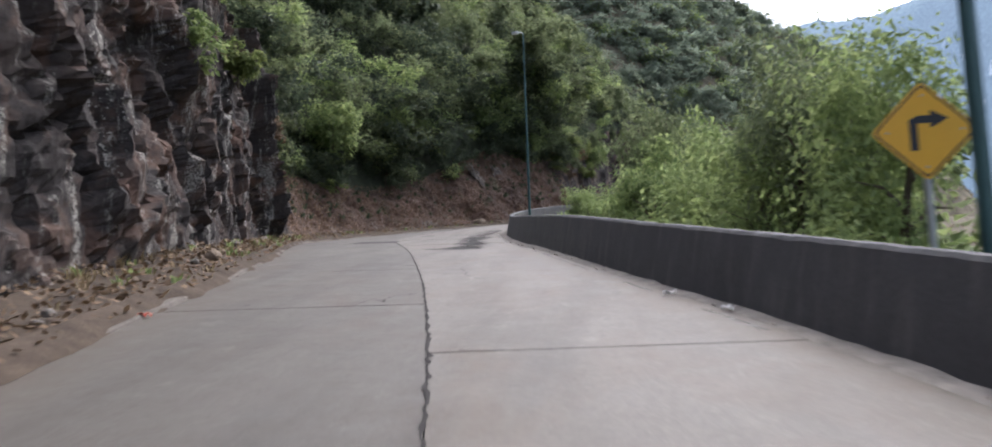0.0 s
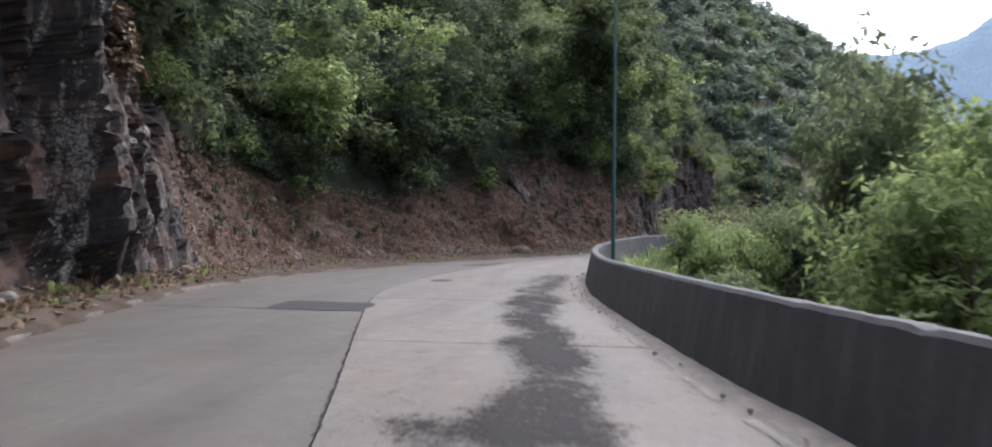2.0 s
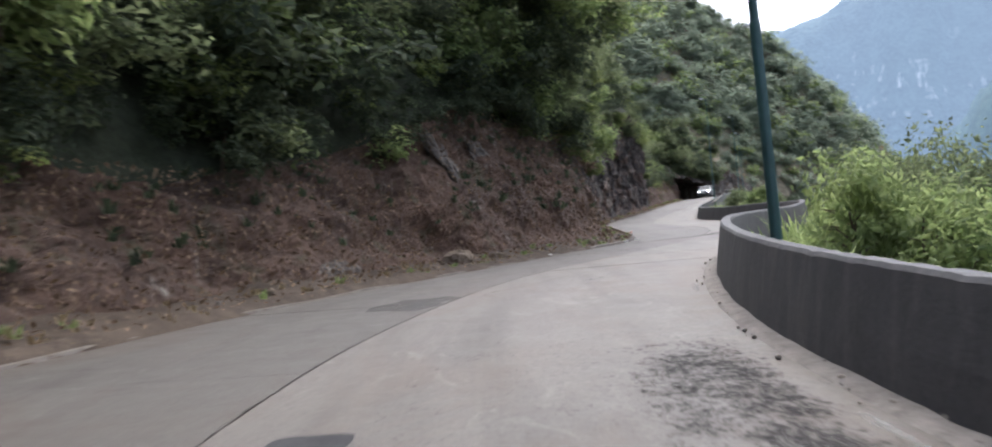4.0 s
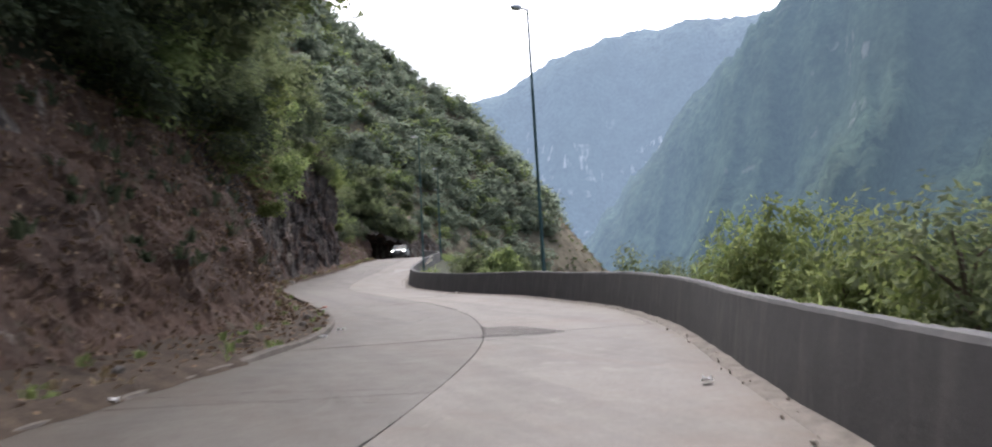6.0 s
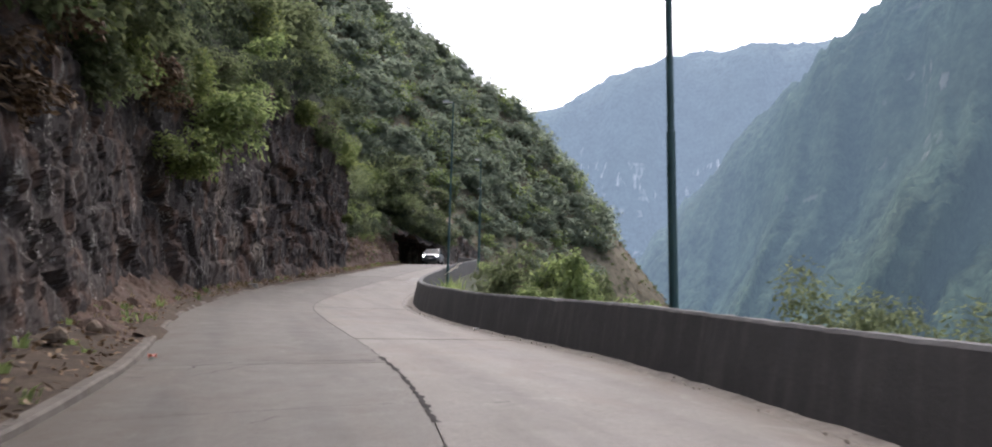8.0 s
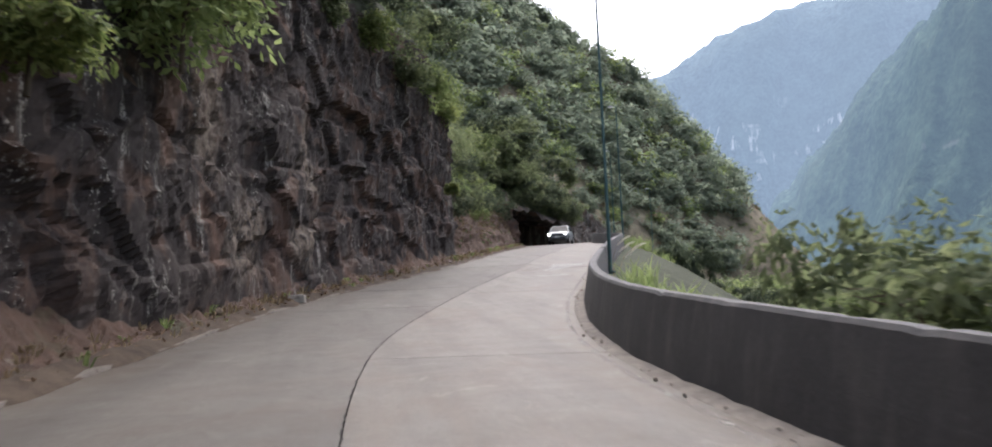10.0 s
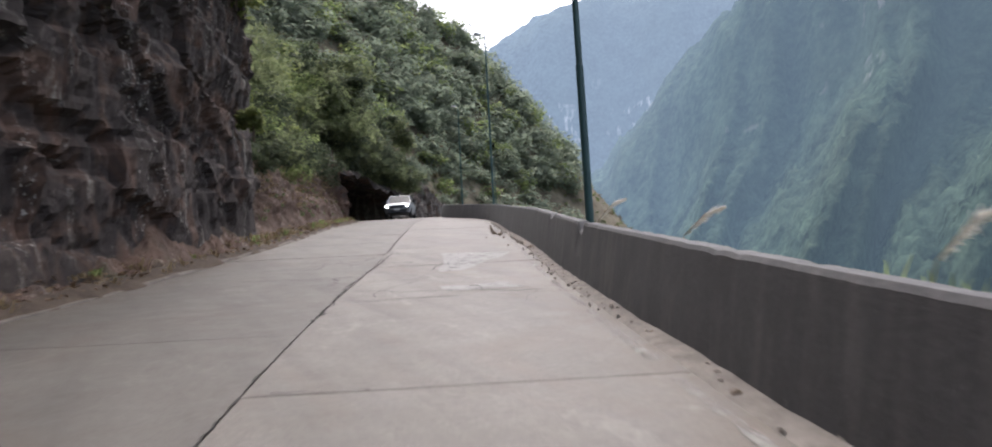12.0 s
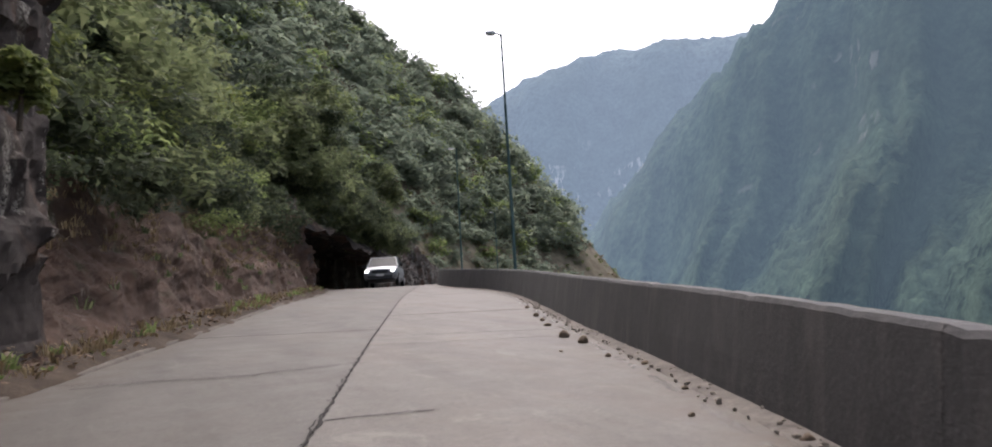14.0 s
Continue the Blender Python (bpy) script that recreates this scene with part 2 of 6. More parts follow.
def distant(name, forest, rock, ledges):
    """Forest and pale rock walls, with the valley's haze painted as emission that grows with distance."""
    m, n, l, p = material(name)
    w = position(n, l)
    b, d, e = noise_tex(n, l, w, 0.15, 5, 0.7), noise_tex(n, l, w, 0.03, 4, 0.6), noise_tex(n, l, w, 0.007, 4, 0.6)
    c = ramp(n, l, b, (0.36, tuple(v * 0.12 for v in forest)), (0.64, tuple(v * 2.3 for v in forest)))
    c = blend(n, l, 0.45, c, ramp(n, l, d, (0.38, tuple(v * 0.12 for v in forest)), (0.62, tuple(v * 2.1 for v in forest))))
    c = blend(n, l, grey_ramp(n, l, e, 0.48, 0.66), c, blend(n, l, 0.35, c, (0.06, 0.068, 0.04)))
    # bare rock: upright pale streaks along a few ledges below the crest
    streak = noise_tex(n, l, position(n, l, (1, 1, 0.25)), 0.085, 5, 0.6, 0.3)
    ledge = noise_tex(n, l, position(n, l, (0.35, 0.35, 1.5)), 0.013, 3, 0.55)
    f, f2 = n.new("ShaderNodeMath"), n.new("ShaderNodeMath")
    f.operation = f2.operation = "MULTIPLY"
    l.new(grey_ramp(n, l, streak, 0.54, 0.62), f.inputs[0])
    l.new(grey_ramp(n, l, ledge, ledges, ledges + 0.06), f.inputs[1])
    pos, up = n.new("ShaderNodeSeparateXYZ"), n.new("ShaderNodeMapRange")
    l.new(w, pos.inputs[0])
    l.new(pos.outputs["Z"], up.inputs["Value"])
    up.inputs["From Min"].default_value, up.inputs["From Max"].default_value = 110, 190
    cap = n.new("ShaderNodeMapRange")
    l.new(pos.outputs["Z"], cap.inputs["Value"])
    for key, v in (("From Min", 360), ("From Max", 430), ("To Min", 1), ("To Max", 0)):
        cap.inputs[key].default_value = v
    both = n.new("ShaderNodeMath")
    both.operation = "MULTIPLY"
    l.new(up.outputs[0], both.inputs[0])
    l.new(cap.outputs[0], both.inputs[1])
    l.new(f.outputs[0], f2.inputs[0])
    l.new(both.outputs[0], f2.inputs[1])
    l.new(blend(n, l, f2.outputs[0], c, rock), p.inputs["Base Color"])
    p.inputs["Roughness"].default_value = 1.0
    p.inputs["Specular IOR Level"].default_value = 0.0
    # haze as surface glow: stronger and bluer away from a point by the road
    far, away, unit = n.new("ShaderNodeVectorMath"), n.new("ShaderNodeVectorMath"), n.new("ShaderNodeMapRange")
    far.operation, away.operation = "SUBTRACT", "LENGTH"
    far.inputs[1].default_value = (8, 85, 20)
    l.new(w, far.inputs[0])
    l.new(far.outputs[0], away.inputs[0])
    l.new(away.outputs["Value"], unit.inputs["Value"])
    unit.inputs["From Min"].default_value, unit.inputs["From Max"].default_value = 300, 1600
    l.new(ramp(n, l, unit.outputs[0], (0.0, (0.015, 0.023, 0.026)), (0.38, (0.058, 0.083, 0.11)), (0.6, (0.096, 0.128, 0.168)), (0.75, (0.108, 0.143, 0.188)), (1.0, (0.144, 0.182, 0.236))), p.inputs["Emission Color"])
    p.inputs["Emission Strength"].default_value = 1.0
    return m


def ragged_stain(name="dark road stain", colour=(0.03, 0.027, 0.025), reach=(0.36, 0.7), most=0.92):
    """Damp or cement that covers the concrete in broken streaks: between them the road shows."""
    m, n, l, p = material(name)
    w = position(n, l)
    a = noise_tex(n, l, position(n, l, (1, 0.5, 1)), 4.5, 9, 0.85, 0.6)
    p.inputs["Base Color"].default_value = (*colour, 1)
    p.inputs["Roughness"].default_value = 0.7
    p.inputs["Specular IOR Level"].default_value = 0.2
    t, x = n.new("ShaderNodeBsdfTransparent"), n.new("ShaderNodeMixShader")
    l.new(ramp(n, l, a, (reach[0], (0, 0, 0)), (reach[1], (most, most, most))), x.inputs[0])
    l.new(t.outputs[0], x.inputs[1])
    l.new(p.outputs[0], x.inputs[2])
    l.new(x.outputs[0], n["Material Output"].inputs["Surface"])
    return m


def seepage():
    """Damp grime that lies in fine flecks, as dense as the mesh says."""
    m, n, l, p = material("dark seepage")
    w = position(n, l)
    a, b = noise_tex(n, l, position(n, l, (1.2, 0.7, 1)), 16, 6, 0.75, 0.3), noise_tex(n, l, w, 3.5, 5, 0.7, 0.5)
    k, add, sub = n.new("ShaderNodeAttribute"), n.new("ShaderNodeMath"), n.new("ShaderNodeMath")
    k.attribute_name = "cover"
    sub.operation = "MULTIPLY_ADD"
    l.new(blend(n, l, 0.35, a, b), sub.inputs[0])
    sub.inputs[1].default_value, sub.inputs[2].default_value = 3.4, -1.75
    l.new(k.outputs["Fac"], add.inputs[0])
    l.new(sub.outputs[0], add.inputs[1])
    p.inputs["Base Color"].default_value = (0.016, 0.014, 0.013, 1)
    p.inputs["Roughness"].default_value = 0.8
    p.inputs["Specular IOR Level"].default_value = 0.15
    t, x = n.new("ShaderNodeBsdfTransparent"), n.new("ShaderNodeMixShader")
    l.new(ramp(n, l, add.outputs[0], (0.15, (0, 0, 0)), (0.75, (0.92, 0.92, 0.92))), x.inputs[0])
    l.new(t.outputs[0], x.inputs[1])
    l.new(p.outputs[0], x.inputs[2])
    l.new(x.outputs[0], n["Material Output"].inputs["Surface"])
    return m


# the left lane has a darker tone than the right
ROAD, ROAD_LEFT = concrete_road("worn road concrete", 0.56), concrete_road("darker left-lane concrete", 0.375)
JOINT = plain("joint dirt", (0.035, 0.032, 0.03), 0.95, spread=0.4)
PATCH = plain("grey asphalt patch", (0.042, 0.041, 0.041), 0.9, spread=0.3)
WORN = ragged_stain("worn asphalt skin", (0.05, 0.048, 0.046), (0.28, 0.5), 0.42)
PALE = ragged_stain("pale cement skin", (0.2, 0.192, 0.18), (0.3, 0.5), 0.85)
SEEP = seepage()
LINE = ragged_stain("worn white edge paint", (0.235, 0.225, 0.205), (0.4, 0.58), 0.75)
KERB = plain("dirty kerb concrete", (0.125, 0.11, 0.095), 0.9, spread=0.4, scale=3)
PARAPET = barrier_concrete()
CAP = plain("weathered parapet edge", (0.055, 0.047, 0.038), 0.95, spread=0.8, scale=7)
ROCK = cliff_rock("weathered basalt", (0.018, 0.016, 0.016), (0.032, 0.027, 0.025), (0.066, 0.046, 0.036), 0.545)
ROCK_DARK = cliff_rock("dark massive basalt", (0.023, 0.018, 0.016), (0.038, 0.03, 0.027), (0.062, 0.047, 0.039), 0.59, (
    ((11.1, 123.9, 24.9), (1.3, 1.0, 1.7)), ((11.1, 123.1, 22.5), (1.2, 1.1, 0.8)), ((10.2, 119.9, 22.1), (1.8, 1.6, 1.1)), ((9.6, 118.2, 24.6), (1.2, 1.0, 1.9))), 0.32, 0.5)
ROCK_PALE = cliff_rock("pale broken rock", (0.07, 0.062, 0.054), (0.12, 0.105, 0.092), (0.2, 0.175, 0.15), 0.52)
SOIL = bank_soil()
VERGE = plain("leaf mould on the verge", (0.062, 0.047, 0.035), 0.95, spread=0.6, scale=2.5, fine=22, depth=0.04)
STONE = plain("grey stone", (0.17, 0.15, 0.13), 0.9, spread=0.4, scale=8, depth=0.02)
GREEN_STEEL = plain("green painted steel", (0.035, 0.085, 0.082), 0.45, spread=0.25, scale=3, depth=0.001)
GALV = plain("galvanised steel", (0.42, 0.43, 0.43), 0.45, 0.7, spread=0.2, depth=0.001)
LAMP_GLASS = plain("frosted lamp glass", (0.6, 0.6, 0.58), 0.3, spread=0.05, depth=0)
YELLOW = plain("sign yellow", (0.8, 0.42, 0.02), 0.5, spread=0.06, scale=4, depth=0)
BLACK = plain("sign black", (0.015, 0.015, 0.017), 0.5, spread=0.1, depth=0)
BARK = plain("bark", (0.1, 0.08, 0.06), 0.95, spread=0.4, scale=4, depth=0.02)
LEAF = leaves("hillside leaves", (0.03, 0.043, 0.027), (0.057, 0.075, 0.044), (0.105, 0.126, 0.07), 0.45)
# lighter leaf tones: partly species, partly haze and glare put into the colour
LEAF_BRIGHT = leaves("bright broad leaves", (0.095, 0.138, 0.048), (0.185, 0.24, 0.088), (0.31, 0.365, 0.15), 0.55)
LEAF_MID = leaves("mid-green leaves lightened for haze", (0.078, 0.1, 0.05), (0.125, 0.15, 0.074), (0.19, 0.215, 0.108), 0.6)
LEAF_YELLOW = leaves("yellowing leaves", (0.08, 0.11, 0.035), (0.155, 0.19, 0.062), (0.25, 0.285, 0.105), 0.48)
# base colour paled and greyed to stand in for haze over the hill
LEAF_HAZED = leaves("far leaves paled by haze", (0.172, 0.212, 0.158), (0.2, 0.24, 0.176), (0.24, 0.275, 0.195), 0.68)
DEAD = leaves("dead leaves", (0.06, 0.04, 0.025), (0.13, 0.085, 0.05), (0.26, 0.18, 0.11), 0.1)
DRY = leaves("dry grass blades", (0.12, 0.085, 0.045), (0.2, 0.15, 0.08), (0.32, 0.26, 0.16), 0.3)
PLUME = leaves("feathery plume", (0.62, 0.57, 0.48), (0.72, 0.68, 0.6), (0.82, 0.79, 0.72), 0.5)
SCRUB = plain("scrub and scree", (0.15, 0.13, 0.092), 0.95, spread=0.6, scale=0.2, fine=0.8, depth=0.3)
FOREST_FLOOR = plain("forest floor", (0.045, 0.05, 0.032), 0.95, spread=0.6, scale=0.8, fine=6, depth=0.1)
RIDGE_NEAR = distant("forested mountain with glowing haze", (0.029, 0.041, 0.027), (0.2, 0.185, 0.17), 0.655)
RIDGE_FAR = distant("far mountain with glowing haze", (0.038, 0.05, 0.045), (0.46, 0.42, 0.39), 0.5)


# ---- the line of the road ----
# station, x, y and road height of the driven line; the curve is eased between them
CENTRE = np.array([
    (0.0, 10.38, 2.97, 3.52), (21.2, 7.39, 23.95, 6.83), (29.3, 6.21, 31.98, 8.10), (38.5, 4.64, 41.06, 9.52),
    (55.3, 2.02, 57.67, 11.63), (60.9, 2.29, 63.20, 12.45), (65.0, 2.98, 67.31, 13.07), (69.2, 4.12, 71.32, 13.70),
    (77.5, 7.14, 79.05, 14.77), (84.7, 9.44, 85.84, 15.76), (90.0, 10.71, 91.00, 16.45), (106.2, 12.48, 107.14, 18.77),
    (111.6, 13.32, 112.43, 19.49), (119.0, 15.30, 119.58, 20.71), (128.2, 18.12, 128.32, 22.28), (134.7, 20.30, 134.50, 23.48),
    (157.4, 27.30, 156.10, 27.20), (172.0, 32.30, 169.80, 29.60), (180.5, 35.60, 177.60, 30.75), (205.0, 46.50, 199.60, 32.20),
    (240.0, 63.00, 230.50, 33.60)])
# road edges: station and offset to the right of the driven line
EDGE_RIGHT = np.array([
    (0, 2.9), (26, 2.85), (28.5, 2.75), (32.5, 2.42), (37.3, 2.12), (45.7, 1.95), (54.6, 2.2), (58.8, 1.95), (62, 1.85), (66, 1.76), (70.4, 1.66),
    (73.1, 1.83), (77.3, 2.1), (79.5, 2.5), (82.8, 2.88), (85.6, 3.05), (89.3, 3.17), (93.3, 3.3), (95, 3.2), (97.8, 3.02), (101.6, 2.62), (106.5, 2.08),
    (113, 1.68), (116, 1.58), (123.9, 1.76), (134, 1.95), (142.5, 2.2), (149, 2.54), (156, 2.75), (160, 2.3), (164, 1.2), (168, 0.3), (173, 0.05), (180, 0.0), (186, 0.3), (240, 2.0)])
EDGE_LEFT = np.array([
    (0, -3.2), (33.7, -3.3), (38.3, -3.5), (42, -3.94), (45.5, -4.5), (50, -5.0), (54, -5.25), (59, -5.85), (63, -5.6), (66, -5.3),
    (70, -4.92), (74, -4.7), (77.6, -4.25), (79.5, -3.87), (83.5, -3.4), (86.2, -3.1), (90.4, -2.93), (93.8, -2.86), (96.4, -2.88), (101.8, -3.45),
    (106, -3.7), (111, -4.1), (118, -4.85), (124, -4.85), (128, -4.45), (132, -4.3), (137, -4.0), (143, -4.1), (156, -4.4), (165, -4.35), (170, -4.9), (176, -6.4), (184, -6.2), (240, -4.4)])
FINE = np.arange(0, 236, 0.25)
_k = np.ones(17) / 17


def eased(values):
    for _ in range(2):
        values = np.convolve(np.pad(values, 8, mode="reflect", reflect_type="odd"), _k, "valid")
    return values


LX, LY, LZ = (eased(np.interp(FINE, CENTRE[:, 0], CENTRE[:, c])) for c in (1, 2, 3))
_tx, _ty = np.gradient(LX), np.gradient(LY)
_tn = np.hypot(_tx, _ty)
NX, NY = _ty / _tn, -_tx / _tn            # to the right of the way


def at(s, o, h=0.0):
    """Places in the world at station s, offset o to the right, height h over the road. Numbers or arrays."""
    s, o, h = np.broadcast_arrays(np.asarray(s, float), np.asarray(o, float), np.asarray(h, float))
    x, y, z, nx, ny = (np.interp(s, FINE, a) for a in (LX, LY, LZ, NX, NY))
    tilt = np.interp(s, (80, 88, 96, 104), (0, 0.045, 0.045, 0))      # the bend is banked
    return np.stack([x + nx * o, y + ny * o, z + h + tilt * np.clip(o, -6, 6)], -1)


def heading(s):
    """Degrees by which the way at station s is turned about z from +y."""
    nx, ny = np.interp(s, FINE, NX), np.interp(s, FINE, NY)
    return math.degrees(math.atan2(ny, nx))


_er, _el = (eased(np.interp(FINE, e[:, 0], e[:, 1])) for e in (EDGE_RIGHT, EDGE_LEFT))


def right_edge(s):
    return np.interp(s, FINE, _er)


def left_edge(s):
    return np.interp(s, FINE, _el) + 0.08


# ---- mesh helpers ----
rng = np.random.default_rng(7)


def mesh_from(name, verts, faces, smooth=False):
    """A mesh from arrays: all faces have the same number of corners."""
    verts, faces = np.asarray(verts, np.float32), np.asarray(faces, np.int32)
    me = bpy.data.meshes.new(name)
    me.vertices.add(len(verts))
    me.vertices.foreach_set("co", verts.ravel())
    me.loops.add(faces.size)
    me.loops.foreach_set("vertex_index", faces.ravel())
    me.polygons.add(len(faces))
    me.polygons.foreach_set("loop_start", np.arange(0, faces.size, faces.shape[1], dtype=np.int32))
    if smooth:
        me.polygons.foreach_set("use_smooth", np.ones(len(faces), bool))
    me.update(calc_edges=True)
    me.validate()
    if not smooth:
        me.shade_flat()
    return me


def grid_faces(rows, cols, flip=False):
    a = (np.arange(rows - 1)[:, None] * cols + np.arange(cols - 1)[None]).ravel()
    f = np.stack([a, a + 1, a + cols + 1, a + cols], -1)
    return f[:, ::-1] if flip else f


def put(name, me, mat, parent=None, label=""):
    ob = new(name, me)
    me.materials.append(mat)
    if parent:
        ob.parent = parent
    if label:
        ob["label"] = label
    return ob


def part(name, bm, mat, parent=None, label="", smooth=False):
    me = bpy.data.meshes.new(name)
    bm.to_mesh(me)
    bm.free()
    if not smooth:
        me.shade_flat()
    return put(name, me, mat, parent, label)


def thing(name, place, turn=0.0, label="", category="", group=""):
    e = new(name)
    e.matrix_world = pose(*place, 0, 0, turn)
    return tagged(e, label, category, group)


def tube(bm, points, radii, sides=10, cap=True):
    """A round, tapering tube along points."""
    pts = [Vector(p) for p in points]
    rings = []
    for i, p in enumerate(pts):
        d = (pts[min(i + 1, len(pts) - 1)] - pts[max(i - 1, 0)]).normalized()
        q = d.to_track_quat("Z", "Y")
        rings.append([bm.verts.new(p + q @ Vector((math.cos(a) * radii[i], math.sin(a) * radii[i], 0)))
                      for a in (2 * math.pi * k / sides for k in range(sides))])
    for a, b in zip(rings, rings[1:]):
        for k in range(sides):
            bm.faces.new((a[k], a[(k + 1) % sides], b[(k + 1) % sides], b[k]))
    if cap:
        bm.faces.new(rings[0][::-1])
        bm.faces.new(rings[-1])


def box(bm, size, at_=(0, 0, 0), bevel=0.0):
    r = bmesh.ops.create_cube(bm, size=1.0, matrix=Matrix.Translation(at_) @ Matrix.Diagonal((*size, 1)))
    if bevel:
        edges = list({e for v in r["verts"] for e in v.link_edges})
        bmesh.ops.bevel(bm, geom=edges, offset=bevel, segments=2, affect="EDGES")


def prism(bm, outline, low, high, axis="z"):
    """A flat plate with a given outline, between two levels."""
    def p(u, v, w):
        return (u, v, w) if axis == "z" else (u, w, v)
    a, b = [bm.verts.new(p(u, v, low)) for u, v in outline], [bm.verts.new(p(u, v, high)) for u, v in outline]
    bm.faces.new(a[::-1])
    bm.faces.new(b)
    for i in range(len(a)):
        j = (i + 1) % len(a)
        bm.faces.new((a[i], a[j], b[j], b[i]))
    bmesh.ops.recalc_face_normals(bm, faces=bm.faces[:])


# ---- noise in arrays ----
def hashed(i, j, k, seed):
    n = (i * 374761393 + j * 668265263 + k * 2147483647 + seed * 974634777).astype(np.int64) & 0xFFFFFFFF
    n = ((n ^ (n >> 13)) * 1274126177) & 0xFFFFFFFF
    n = ((n ^ (n >> 16)) * 2246822519) & 0xFFFFFFFF
    return ((n ^ (n >> 15)) & 0xFFFFFF) / float(0xFFFFFF)


def value_noise(p, seed=0):
    p = np.asarray(p, float)
    f = np.floor(p)
    i, j, k = (f[..., c].astype(np.int64) for c in range(3))
    t = p - f
    t = t * t * (3 - 2 * t)
    out = 0.0
    for a in (0, 1):
        for b in (0, 1):
            for c in (0, 1):
                w = (t[..., 0] if a else 1 - t[..., 0]) * (t[..., 1] if b else 1 - t[..., 1]) * (t[..., 2] if c else 1 - t[..., 2])
                out = out + w * hashed(i + a, j + b, k + c, seed)
    return out * 2 - 1


def fbm(p, octaves=4, seed=0):
    out, amp, p = 0.0, 0.5, np.asarray(p, float)
    for o in range(octaves):
        out, amp, p = out + amp * value_noise(p, seed + o), amp / 2, p * 2.03 + 17.3
    return out


def cells(u, v, seed=0):
    """Cellular noise in the plane: distance to the nearest and second centre, the nearest's two random values and its offset."""
    iu, iv = np.floor(u).astype(np.int64), np.floor(v).astype(np.int64)
    d1 = np.full(u.shape, 9.0)
    d2 = d1.copy()
    r1, r2, cu, cv = (np.zeros(u.shape) for _ in range(4))
    zero = np.zeros_like(iu)
    for a in (-1, 0, 1):
        for b in (-1, 0, 1):
            x, y = iu + a, iv + b
            pu, pv = x + hashed(x, y, zero, seed), y + hashed(x, y, zero + 1, seed)
            d = np.hypot(u - pu, v - pv)
            near = d < d1
            d2 = np.where(near, d1, np.minimum(d2, d))
            r1, r2 = np.where(near, hashed(x, y, zero + 2, seed), r1), np.where(near, hashed(x, y, zero + 3, seed), r2)
            cu, cv, d1 = np.where(near, u - pu, cu), np.where(near, v - pv, cv), np.where(near, d, d1)
    return d1, d2, r1, r2, cu, cv


# ---- cut face on the uphill side: station, foot offset, face height, slope in degrees, how rocky ----
FACE = np.array([
    (0, -5.0, 9, 82, 1), (30, -4.8, 9, 82, 1), (43, -5.1, 7.6, 84, 1), (52, -5.6, 6.8, 84, 1), (57, -6.6, 4, 66, 0.5),
    (63, -6.9, 3, 52, 0.15), (70, -6.3, 3, 52, 0.1), (75, -6.1, 4.0, 54, 0.12), (79, -5.2, 5.0, 58, 0.25), (82, -4.8, 5.8, 61, 0.35),
    (88, -4.0, 5.0, 61, 0.15), (93.5, -3.9, 5.2, 70, 0.45), (98, -4.2, 6, 80, 1), (106, -4.8, 7, 82, 1), (118, -5.05, 9, 87, 1),
    (128, -4.95, 9.5, 88, 1), (136, -4.4, 9.5, 88, 1), (139.2, -4.4, 9.2, 87, 1), (139.8, -4.5, 3.2, 62, 0.2), (150, -4.5, 3, 60, 0.1),
    (161, -4.9, 3.2, 60, 0.2), (168.5, -5.2, 3.4, 64, 0.25)])
# stations 171 to 195 stand far back: a recess added to hold shade
FACE_END = np.array([(169.2, -5.1, 5, 86, 1), (171.0, -12.0, 5, 88, 1), (184, -13.5, 5, 86, 1), (195, -13.0, 5, 86, 1), (199, -7.4, 8, 78, 1), (204, -6.2, 9, 80, 1), (222, -6.0, 8, 78, 1), (236, -6.0, 7, 76, 0.9)])
FACE = np.vstack([FACE, FACE_END])


def face(s, c):
    return np.interp(s, FACE[:, 0], FACE[:, c])


